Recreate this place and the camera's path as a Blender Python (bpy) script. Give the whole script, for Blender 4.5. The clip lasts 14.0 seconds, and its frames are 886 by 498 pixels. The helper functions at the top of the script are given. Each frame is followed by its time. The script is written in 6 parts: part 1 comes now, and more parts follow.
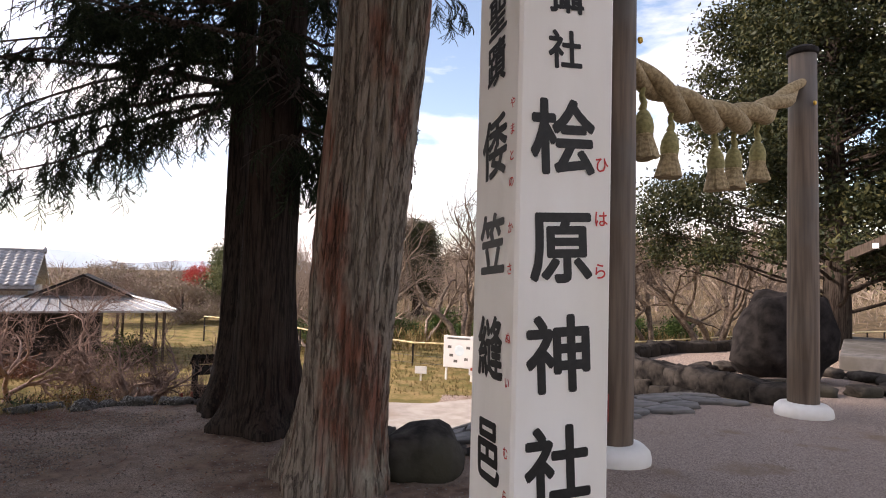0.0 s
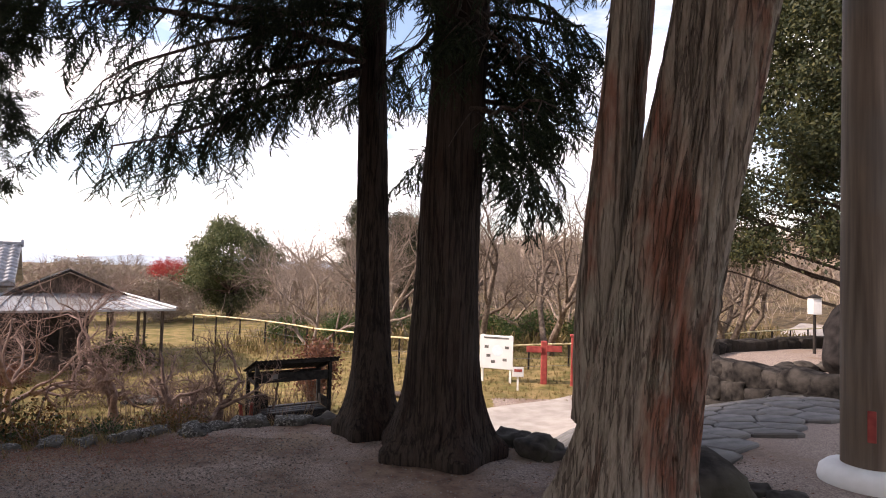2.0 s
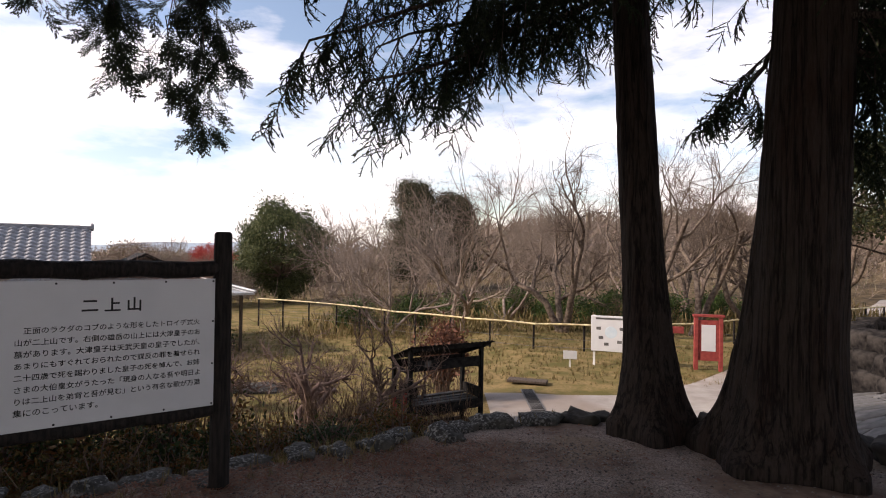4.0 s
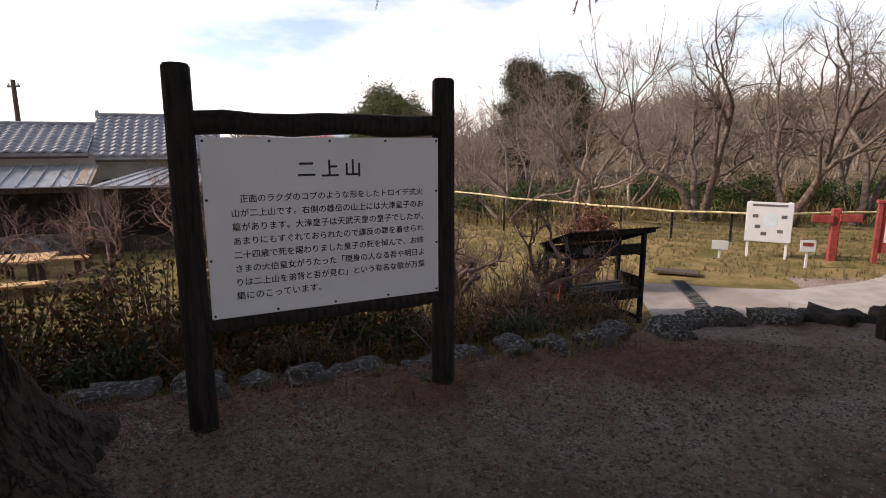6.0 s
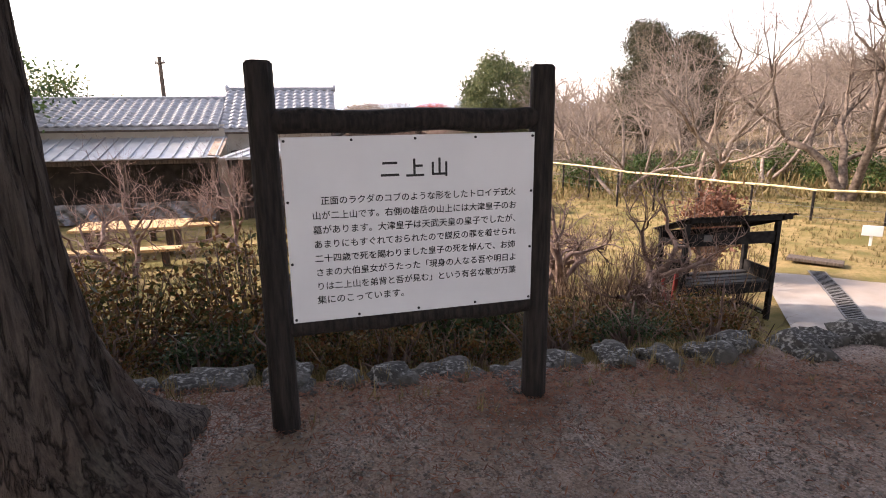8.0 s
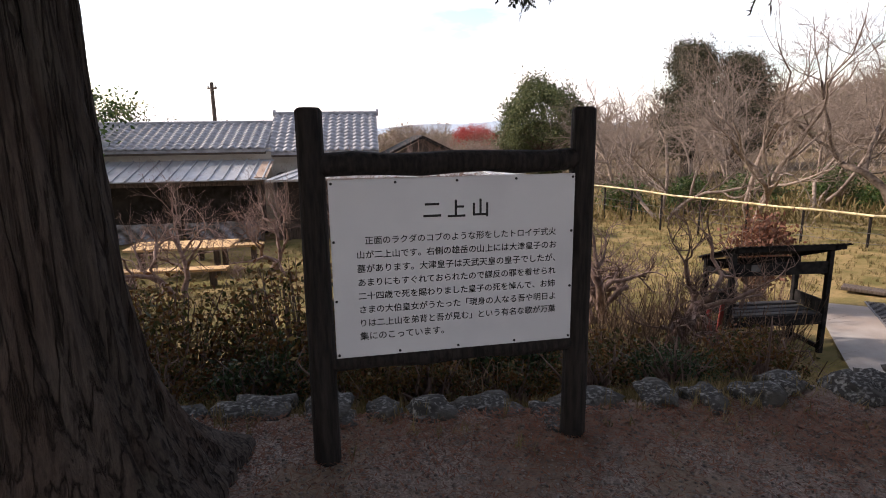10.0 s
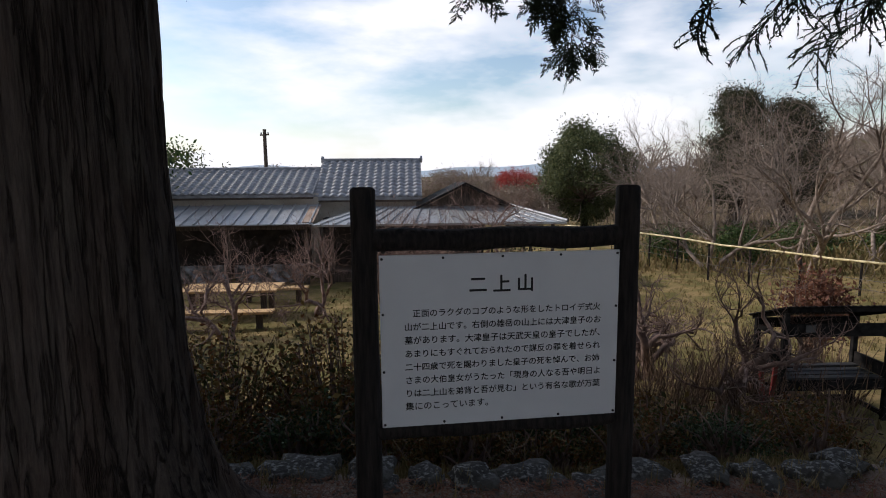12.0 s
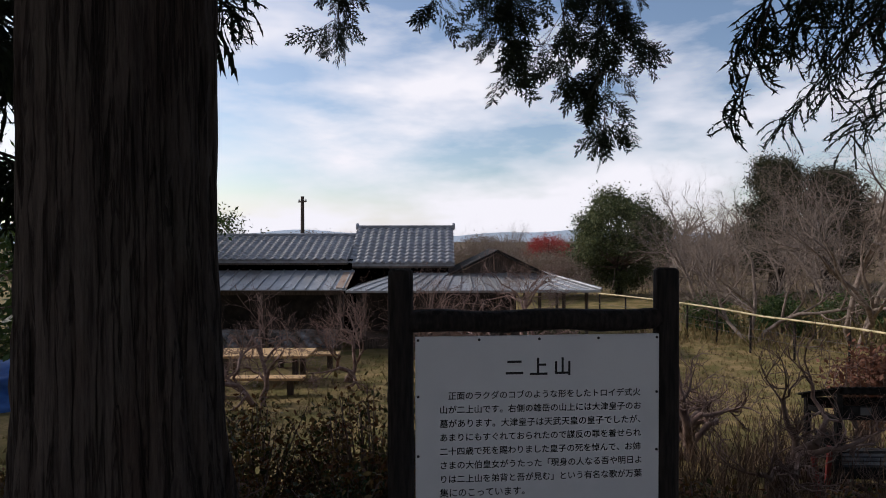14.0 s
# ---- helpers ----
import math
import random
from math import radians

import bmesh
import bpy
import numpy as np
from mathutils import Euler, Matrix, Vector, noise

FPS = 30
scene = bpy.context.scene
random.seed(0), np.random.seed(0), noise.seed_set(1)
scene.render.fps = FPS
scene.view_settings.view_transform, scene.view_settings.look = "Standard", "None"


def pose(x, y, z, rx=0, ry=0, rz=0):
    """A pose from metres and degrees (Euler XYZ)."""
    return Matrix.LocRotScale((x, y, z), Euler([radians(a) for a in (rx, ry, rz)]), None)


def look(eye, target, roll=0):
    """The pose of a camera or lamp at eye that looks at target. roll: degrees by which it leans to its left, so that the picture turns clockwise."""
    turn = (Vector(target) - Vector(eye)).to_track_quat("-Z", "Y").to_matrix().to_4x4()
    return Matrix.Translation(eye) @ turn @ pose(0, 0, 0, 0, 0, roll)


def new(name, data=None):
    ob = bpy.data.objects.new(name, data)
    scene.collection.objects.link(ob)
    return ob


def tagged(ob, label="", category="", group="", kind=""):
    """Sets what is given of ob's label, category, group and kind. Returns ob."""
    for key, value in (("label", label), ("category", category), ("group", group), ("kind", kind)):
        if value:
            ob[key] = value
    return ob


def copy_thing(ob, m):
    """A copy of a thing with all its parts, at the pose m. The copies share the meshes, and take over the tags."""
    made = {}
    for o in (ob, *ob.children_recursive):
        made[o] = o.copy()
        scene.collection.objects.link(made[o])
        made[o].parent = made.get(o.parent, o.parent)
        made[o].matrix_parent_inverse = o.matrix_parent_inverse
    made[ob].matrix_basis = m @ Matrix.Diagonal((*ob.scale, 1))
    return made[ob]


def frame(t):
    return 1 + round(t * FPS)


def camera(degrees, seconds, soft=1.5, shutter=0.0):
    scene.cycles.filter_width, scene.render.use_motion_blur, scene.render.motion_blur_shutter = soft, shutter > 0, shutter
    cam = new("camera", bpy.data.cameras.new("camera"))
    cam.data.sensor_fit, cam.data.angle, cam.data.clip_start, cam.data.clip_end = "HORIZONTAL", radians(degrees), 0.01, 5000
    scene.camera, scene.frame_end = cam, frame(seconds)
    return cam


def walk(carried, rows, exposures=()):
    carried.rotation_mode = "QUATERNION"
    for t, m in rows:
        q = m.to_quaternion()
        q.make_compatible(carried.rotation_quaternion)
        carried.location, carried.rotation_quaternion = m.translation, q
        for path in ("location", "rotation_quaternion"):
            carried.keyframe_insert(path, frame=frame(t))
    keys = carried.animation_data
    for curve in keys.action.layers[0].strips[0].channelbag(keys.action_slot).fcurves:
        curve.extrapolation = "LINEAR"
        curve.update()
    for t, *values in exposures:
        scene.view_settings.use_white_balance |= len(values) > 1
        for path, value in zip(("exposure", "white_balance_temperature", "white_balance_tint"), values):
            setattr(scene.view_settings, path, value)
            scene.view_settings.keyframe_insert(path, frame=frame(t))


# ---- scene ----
cam = camera(76.0, 14.0, soft=1.0)
PATH = [
    (0, (0.659, 0.307, 1.65), (0.444, 2.293, 1.745), 1.6),
    (0.5, (0.106, 0.445, 1.628), (0.002, 2.44, 1.721), 1.6),
    (1, (-0.511, 0.627, 1.6), (-0.589, 2.624, 1.695), 1.9),
    (1.5, (-1.103, 0.779, 1.608), (-1.172, 2.776, 1.698), 1.8),
    (2, (-1.787, 1.043, 1.62), (-1.847, 3.04, 1.702), 1.7),
    (2.5, (-2.444, 1.203, 1.624), (-2.501, 3.201, 1.702), 1.7),
    (3, (-3.126, 1.495, 1.58), (-3.193, 3.493, 1.654), 1.5),
    (5.5, (-5.076, 2.616, 1.256), (-5.41, 4.573, 1.019), 0.1),
    (6, (-5.166, 2.715, 1.237), (-5.616, 4.629, 0.87), -0.1),
    (6.5, (-5.175, 2.825, 1.245), (-5.767, 4.681, 0.792), -0.4),
    (7, (-5.189, 2.938, 1.287), (-5.893, 4.747, 0.805), -0.4),
    (7.5, (-5.159, 2.985, 1.33), (-5.929, 4.766, 0.849), -0.5),
    (8, (-5.157, 2.979, 1.359), (-5.96, 4.748, 0.886), -0.6),
    (10.5, (-5.15, 2.943, 1.493), (-6.115, 4.653, 1.112), -0.7),
    (11, (-5.147, 2.93, 1.54), (-6.145, 4.627, 1.187), -0.6),
    (11.5, (-5.14, 2.918, 1.574), (-6.174, 4.601, 1.265), -0.6),
    (12, (-5.146, 2.898, 1.609), (-6.212, 4.57, 1.35), -0.5),
    (12.5, (-5.153, 2.888, 1.654), (-6.254, 4.546, 1.455), -0.4),
    (13, (-5.142, 2.867, 1.676), (-6.27, 4.514, 1.547), -0.3),
    (13.5, (-5.137, 2.858, 1.684), (-6.284, 4.495, 1.609), -0.2),
    (14, (-5.151, 2.864, 1.686), (-6.317, 4.489, 1.655), -0.1),
]
EXPOSE = [(0, 0.55, 7100, 22), (1.0, 0.55, 7100, 22), (2.2, 0.7, 7100, 23), (3.0, 0.55, 7100, 23), (5.3, -0.55, 6700, 17), (6.0, 0.0, 6900, 20), (6.5, 0.5, 7100, 22), (7.5, 1.15, 7100, 23), (8.2, 1.25, 7100, 23), (10.5, 0.1, 6700, 18), (11.5, -0.35, 6300, 13), (12.5, -0.65, 6250, 14), (14, -0.8, 6200, 16)]
walk(cam, [(t, look(eye, target, roll)) for t, eye, target, roll in PATH], EXPOSE)

# ---- light ----
SUN_YAW, SUN_ELEV = 102.0, 33.0
sun_dir = Vector((-math.sin(radians(SUN_YAW)) * math.cos(radians(SUN_ELEV)), math.cos(radians(SUN_YAW)) * math.cos(radians(SUN_ELEV)), math.sin(radians(SUN_ELEV))))
sun = new("sun", bpy.data.lights.new("sun", "SUN"))
sun.data.energy, sun.data.angle, sun.data.color = 5.0, radians(3.5), (1.0, 0.93, 0.84)
sun.matrix_world = look(sun_dir * 60, (0, 0, 0))


def make_world():
    w = bpy.data.worlds.new("sky")
    scene.world = w
    w.use_nodes = True
    nt = w.node_tree
    nt.nodes.clear()
    out, bg = nt.nodes.new("ShaderNodeOutputWorld"), nt.nodes.new("ShaderNodeBackground")
    sky = nt.nodes.new("ShaderNodeTexSky")
    sky.sky_type, sky.sun_disc = "NISHITA", False
    sky.sun_elevation, sky.sun_rotation = radians(SUN_ELEV), radians(-SUN_YAW)
    sky.air_density, sky.dust_density = 1.0, 1.2
    co, mp = nt.nodes.new("ShaderNodeTexCoord"), nt.nodes.new("ShaderNodeMapping")
    mp.inputs["Scale"].default_value = (1.0, 1.0, 3.2)
    nz, ramp = nt.nodes.new("ShaderNodeTexNoise"), nt.nodes.new("ShaderNodeValToRGB")
    nz.inputs["Scale"].default_value, nz.inputs["Detail"].default_value, nz.inputs["Roughness"].default_value = 2.6, 7, 0.55
    ramp.color_ramp.elements[0].position, ramp.color_ramp.elements[1].position = 0.42, 0.64
    mix = nt.nodes.new("ShaderNodeMix")
    mix.data_type = "RGBA"
    mix.inputs[7].default_value = (17.0, 16.8, 16.8, 1)
    L = nt.links.new
    L(co.outputs["Generated"], mp.inputs["Vector"])
    L(mp.outputs[0], nz.inputs["Vector"])
    sep, add = nt.nodes.new("ShaderNodeSeparateXYZ"), nt.nodes.new("ShaderNodeMath")
    low = nt.nodes.new("ShaderNodeMapRange")
    low.inputs[1].default_value, low.inputs[2].default_value, low.inputs[3].default_value, low.inputs[4].default_value = 0.0, 0.35, 0.11, -0.06
    L(co.outputs["Generated"], sep.inputs[0])
    L(sep.outputs[2], low.inputs[0])
    L(nz.outputs[0], add.inputs[0])
    L(low.outputs[0], add.inputs[1])
    L(add.outputs[0], ramp.inputs[0])
    L(ramp.outputs[0], mix.inputs[0])
    gain = nt.nodes.new("ShaderNodeMix")
    gain.data_type, gain.blend_type = "RGBA", "MULTIPLY"
    gain.inputs[0].default_value, gain.inputs[7].default_value = 1.0, (2.3, 2.3, 2.2, 1)
    L(sky.outputs[0], gain.inputs[6])
    L(gain.outputs[2], mix.inputs[6])
    L(mix.outputs[2], bg.inputs[0])
    bg.inputs[1].default_value = 0.094
    L(bg.outputs[0], out.inputs[0])


make_world()

# ---- materials ----


def mat(name, a, b, scale=6.0, rough=0.8, bump=0.3, bscale=None, c=None, stretch=(1, 1, 1), metal=0.0, detail=6, per=0.0, spec=0.3, lo=0.35, hi=0.65, deep=0.02):
    """Two colours mixed by noise at two scales, with relief; per: brightness change from piece to piece."""
    m = bpy.data.materials.new(name)
    m.use_nodes = True
    nt = m.node_tree
    L, N = nt.links.new, nt.nodes.new
    p = nt.nodes["Principled BSDF"]
    p.inputs["Roughness"].default_value, p.inputs["Metallic"].default_value = rough, metal
    p.inputs["Specular IOR Level"].default_value = spec
    co, mp = N("ShaderNodeTexCoord"), N("ShaderNodeMapping")
    mp.inputs["Scale"].default_value = stretch
    L(co.outputs["Object"], mp.inputs[0])
    n1, n2 = N("ShaderNodeTexNoise"), N("ShaderNodeTexNoise")
    n1.inputs["Scale"].default_value, n1.inputs["Detail"].default_value = scale, detail
    n2.inputs["Scale"].default_value, n2.inputs["Detail"].default_value = scale * 0.13, 3
    L(mp.outputs[0], n1.inputs["Vector"])
    L(co.outputs["Object"], n2.inputs["Vector"])
    r = N("ShaderNodeMapRange")
    r.inputs[1].default_value, r.inputs[2].default_value = lo, hi
    L(n1.outputs[0], r.inputs[0])
    mx = N("ShaderNodeMix")
    mx.data_type = "RGBA"
    mx.inputs[6].default_value, mx.inputs[7].default_value = (*a, 1), (*b, 1)
    L(r.outputs[0], mx.inputs[0])
    col = mx.outputs[2]
    if c:
        r2, m2 = N("ShaderNodeMapRange"), N("ShaderNodeMix")
        r2.inputs[1].default_value, r2.inputs[2].default_value = 0.48, 0.66
        m2.data_type = "RGBA"
        m2.inputs[7].default_value = (*c, 1)
        L(n2.outputs[0], r2.inputs[0])
        L(r2.outputs[0], m2.inputs[0])
        L(col, m2.inputs[6])
        col = m2.outputs[2]
    if per:
        oi, hs, r3 = N("ShaderNodeObjectInfo"), N("ShaderNodeHueSaturation"), N("ShaderNodeMapRange")
        r3.inputs[3].default_value, r3.inputs[4].default_value = 1 - per, 1 + per
        L(oi.outputs["Random"], r3.inputs[0])
        L(r3.outputs[0], hs.inputs["Value"])
        L(col, hs.inputs["Color"])
        col = hs.outputs[0]
    L(col, p.inputs["Base Color"])
    if bump:
        bp = N("ShaderNodeBump")
        bp.inputs["Strength"].default_value, bp.inputs["Distance"].default_value = bump, deep
        if bscale:
            n3 = N("ShaderNodeTexNoise")
            n3.inputs["Scale"].default_value, n3.inputs["Detail"].default_value = bscale, 8
            L(mp.outputs[0], n3.inputs["Vector"])
            L(n3.outputs[0], bp.inputs["Height"])
        else:
            L(n1.outputs[0], bp.inputs["Height"])
        L(bp.outputs[0], p.inputs["Normal"])
    return m


def island_mat(name, cols, rough=0.7, trans=0.0):
    """Leaves or twigs: the colour changes from piece to piece along a ramp."""
    m = bpy.data.materials.new(name)
    m.use_nodes = True
    nt = m.node_tree
    L, N = nt.links.new, nt.nodes.new
    p = nt.nodes["Principled BSDF"]
    p.inputs["Roughness"].default_value = rough
    p.inputs["Specular IOR Level"].default_value = 0.25
    g, rp = N("ShaderNodeNewGeometry"), N("ShaderNodeValToRGB")
    rp.color_ramp.elements[0].color, rp.color_ramp.elements[1].color = (*cols[0], 1), (*cols[-1], 1)
    for i, cc in enumerate(cols[1:-1], 1):
        rp.color_ramp.elements.new(i / (len(cols) - 1)).color = (*cc, 1)
    L(g.outputs["Random Per Island"], rp.inputs[0])
    L(rp.outputs[0], p.inputs["Base Color"])
    if trans:
        tr, ad, out = N("ShaderNodeBsdfTranslucent"), N("ShaderNodeMixShader"), nt.nodes["Material Output"]
        L(rp.outputs[0], tr.inputs[0])
        ad.inputs[0].default_value = trans
        L(p.outputs[0], ad.inputs[1])
        L(tr.outputs[0], ad.inputs[2])
        L(ad.outputs[0], out.inputs[0])
    return m


def bark_mat(name, deep, ridge, red, lichen, scale=21):
    """Stringy bark: long narrow strips with dark clefts, reddish stripped patches and pale lichen."""
    m = bpy.data.materials.new(name)
    m.use_nodes = True
    nt = m.node_tree
    L, N = nt.links.new, nt.nodes.new
    p = nt.nodes["Principled BSDF"]
    p.inputs["Roughness"].default_value, p.inputs["Specular IOR Level"].default_value = 0.93, 0.12
    co = N("ShaderNodeTexCoord")

    def noise_of(scale, stretch, detail, rough=0.55, warp=0.0):
        mp, nn = N("ShaderNodeMapping"), N("ShaderNodeTexNoise")
        mp.inputs["Scale"].default_value = stretch
        L(co.outputs["Object"], mp.inputs[0])
        L(mp.outputs[0], nn.inputs["Vector"])
        nn.inputs["Scale"].default_value, nn.inputs["Detail"].default_value, nn.inputs["Roughness"].default_value = scale, detail, rough
        nn.inputs["Distortion"].default_value = warp
        return nn.outputs[0]

    def rng_of(v, lo, hi, a=0.0, b=1.0):
        r = N("ShaderNodeMapRange")
        for i, x in enumerate((lo, hi, a, b), 1):
            r.inputs[i].default_value = x
        L(v, r.inputs[0])
        return r.outputs[0]

    def blend(f, a, b):
        mx = N("ShaderNodeMix")
        mx.data_type = "RGBA"
        L(f, mx.inputs[0])
        for i, v in ((6, a), (7, b)):
            if isinstance(v, tuple):
                mx.inputs[i].default_value = (*v, 1)
            else:
                L(v, mx.inputs[i])
        return mx.outputs[2]

    strips = noise_of(scale, (1, 1, 0.045), 6, 0.62, 0.0)
    off, ab = N("ShaderNodeMath"), N("ShaderNodeMath")
    off.operation, ab.operation = "SUBTRACT", "ABSOLUTE"
    off.inputs[1].default_value = 0.5
    L(noise_of(scale * 0.55, (1, 1, 0.035), 4, 0.55, 0.0), off.inputs[0])
    L(off.outputs[0], ab.inputs[0])
    cleft = rng_of(ab.outputs[0], 0.0, 0.04, 0.3, 1.0)
    grain = noise_of(90, (1, 1, 0.12), 4)
    body = blend(rng_of(noise_of(2.3, (1, 1, 0.35), 4, 0.6), 0.5, 0.62), ridge, red)
    body = blend(rng_of(noise_of(3.1, (1, 1, 0.45), 6, 0.65), 0.56, 0.68, 0, 0.8), body, lichen)
    body = blend(rng_of(strips, 0.28, 0.5), deep, body)
    body = blend(rng_of(grain, 0.3, 0.7, 0.4, 0.0), body, deep)
    L(blend(cleft, deep, body), p.inputs["Base Color"])
    sm, bp = N("ShaderNodeMath"), N("ShaderNodeBump")
    sm.operation = "MULTIPLY_ADD"
    L(cleft, sm.inputs[0])
    sm.inputs[1].default_value = 0.6
    L(strips, sm.inputs[2])
    bp.inputs["Strength"].default_value, bp.inputs["Distance"].default_value = 1.0, 0.03
    L(sm.outputs[0], bp.inputs["Height"])
    L(bp.outputs[0], p.inputs["Normal"])
    return m


M_BARK = bark_mat("cedar_bark", (0.045, 0.033, 0.026), (0.29, 0.245, 0.20), (0.24, 0.105, 0.072), (0.31, 0.305, 0.245))
# Near-black copy of the bark: a backlit trunk's shade put into colour.
M_BARKBACKLIT = bark_mat("backlit_bark", (0.006, 0.004, 0.004), (0.05, 0.038, 0.031), (0.036, 0.022, 0.017), (0.05, 0.042, 0.033), 24)
M_FOLE = island_mat("oak_foliage", [(0.04, 0.055, 0.02), (0.085, 0.10, 0.038), (0.16, 0.17, 0.075)], 0.55, 0.2)
M_BARKD = bark_mat("dark_bark", (0.012, 0.009, 0.008), (0.10, 0.08, 0.068), (0.085, 0.06, 0.048), (0.115, 0.10, 0.082), 34)
M_TWIG = mat("bare_twig", (0.145, 0.11, 0.088), (0.29, 0.23, 0.188), 9, 0.85, 0.2)
M_LIMB = mat("crooked_limb", (0.075, 0.052, 0.04), (0.20, 0.155, 0.12), 9, 0.9, 0.3)
M_TWIGP = mat("plum_shoots", (0.14, 0.088, 0.073), (0.28, 0.19, 0.16), 9, 0.85, 0.2)
M_TWIGD = mat("plum_twig", (0.10, 0.062, 0.052), (0.21, 0.145, 0.12), 9, 0.85, 0.3)
M_FOL = island_mat("cedar_foliage", [(0.01, 0.016, 0.008), (0.018, 0.029, 0.013), (0.032, 0.044, 0.018)], 0.7, 0.2)
M_FOL2 = island_mat("evergreen_foliage", [(0.025, 0.036, 0.012), (0.055, 0.07, 0.022), (0.11, 0.115, 0.035)], 0.55, 0.25)
M_FOLY = island_mat("pad_foliage", [(0.014, 0.021, 0.009), (0.03, 0.038, 0.014), (0.07, 0.066, 0.022)], 0.6, 0.2)
M_FOLG = island_mat("broad_foliage", [(0.02, 0.045, 0.012), (0.045, 0.08, 0.02), (0.09, 0.13, 0.03)], 0.5, 0.2)
M_WOODD = mat("dark_timber", (0.007, 0.0055, 0.005), (0.026, 0.02, 0.017), 14, 0.85, 0.5, None, None, (4, 4, 0.5))
M_BOARD = mat("board_white", (0.60, 0.60, 0.605), (0.66, 0.66, 0.66), 2.5, 0.45, 0.03)
M_INK = mat("ink", (0.012, 0.012, 0.012), (0.02, 0.02, 0.02), 30, 0.5, 0)
M_RED = mat("red_ink", (0.5, 0.04, 0.045), (0.6, 0.07, 0.06), 30, 0.6, 0)
M_POST = mat("post_white", (0.76, 0.74, 0.70), (0.82, 0.81, 0.78), 3, 0.6, 0.08, 18, (0.66, 0.62, 0.52), (1, 1, 0.3))
M_TORII = mat("weathered_pillar", (0.10, 0.075, 0.058), (0.19, 0.145, 0.112), 6, 0.75, 0.35, None, (0.13, 0.118, 0.108), (3, 3, 0.15))
M_WHITE = mat("white_plaster", (0.68, 0.67, 0.64), (0.78, 0.77, 0.75), 5, 0.7, 0.15, None, (0.60, 0.57, 0.52))
M_ROPE = mat("straw_rope", (0.20, 0.15, 0.08), (0.40, 0.31, 0.18), 25, 0.9, 0.6)
M_STRAWG = mat("green_straw", (0.20, 0.19, 0.08), (0.32, 0.28, 0.13), 25, 0.9, 0.6)
M_ROCK = mat("dark_rock", (0.022, 0.019, 0.017), (0.075, 0.066, 0.058), 6, 0.95, 0.9, 12, (0.045, 0.042, 0.03), spec=0.1)
M_LICHEN = mat("lichen_rock", (0.05, 0.047, 0.043), (0.25, 0.245, 0.23), 38, 0.95, 1.0, 30, (0.085, 0.08, 0.072), lo=0.50, hi=0.66, spec=0.1)
M_BLACKROCK = mat("black_rock", (0.008, 0.007, 0.007), (0.028, 0.024, 0.023), 5, 0.95, 0.9, 9, spec=0.1)
M_SLAB = mat("paving_slab", (0.085, 0.083, 0.082), (0.165, 0.16, 0.156), 5, 0.85, 0.35, 25, (0.085, 0.078, 0.068), per=0.15)
M_CONC = mat("concrete_path", (0.29, 0.255, 0.225), (0.38, 0.345, 0.31), 3, 0.9, 0.2, 60, (0.26, 0.205, 0.165))
M_TILE = mat("roof_tile", (0.22, 0.22, 0.23), (0.36, 0.36, 0.375), 4, 0.42, 0.1, 30, None, per=0.12, spec=0.5)
M_SHEET = mat("sheet_metal", (0.33, 0.34, 0.345), (0.44, 0.45, 0.46), 2.0, 0.38, 0.05, None, (0.30, 0.29, 0.28), metal=0.35, spec=0.5)
M_RUST = mat("rusty_sheet", (0.30, 0.20, 0.14), (0.38, 0.30, 0.24), 5, 0.7, 0.1)
M_PLASTER = mat("beige_wall", (0.45, 0.40, 0.33), (0.54, 0.49, 0.42), 2, 0.85, 0.1)
M_HWOOD = mat("house_timber", (0.05, 0.037, 0.028), (0.12, 0.09, 0.07), 8, 0.8, 0.3, None, None, (4, 4, 0.5))
M_PALEWOOD = mat("fresh_board", (0.5, 0.31, 0.14), (0.66, 0.44, 0.22), 8, 0.6, 0.15, None, None, (0.6, 5, 5))
M_BAMBOO = mat("bamboo_rail", (0.58, 0.47, 0.24), (0.70, 0.60, 0.36), 6, 0.5, 0.1)
M_VINYL = mat("vinyl_sheet", (0.06, 0.06, 0.062), (0.30, 0.30, 0.31), 3, 0.2, 0.5, 4, None, (1, 1, 2), spec=0.8)
M_BLACK = mat("black_paint", (0.009, 0.008, 0.008), (0.028, 0.025, 0.023), 12, 0.8, 0.3, spec=0.12)
M_SLATTOP = mat("worn_slat", (0.022, 0.021, 0.021), (0.075, 0.073, 0.072), 10, 0.55, 0.3, None, None, (0.6, 5, 5))
M_REDP = mat("red_paint", (0.22, 0.035, 0.03), (0.32, 0.06, 0.05), 10, 0.7, 0.2)
M_IRON = mat("dark_iron", (0.11, 0.105, 0.10), (0.20, 0.19, 0.18), 20, 0.6, 0.2, metal=0.3)
M_BLUE = mat("blue_tarp", (0.03, 0.10, 0.32), (0.06, 0.17, 0.45), 6, 0.5, 0.6)
M_GOLD = mat("brass", (0.55, 0.33, 0.06), (0.7, 0.45, 0.1), 20, 0.4, 0, metal=0.8)
M_PALEBLUE = mat("pale_blue_print", (0.52, 0.62, 0.68), (0.6, 0.68, 0.72), 8, 0.5, 0)
# Shade inside the porch and under the eaves, put into the colour.
M_SHADEIN = mat("shaded_interior", (0.03, 0.026, 0.023), (0.06, 0.05, 0.045), 3, 0.9, 0)
M_GRASS = island_mat("grass_blades", [(0.105, 0.095, 0.03), (0.18, 0.13, 0.055), (0.28, 0.205, 0.105), (0.14, 0.12, 0.042)], 0.8, 0.2)
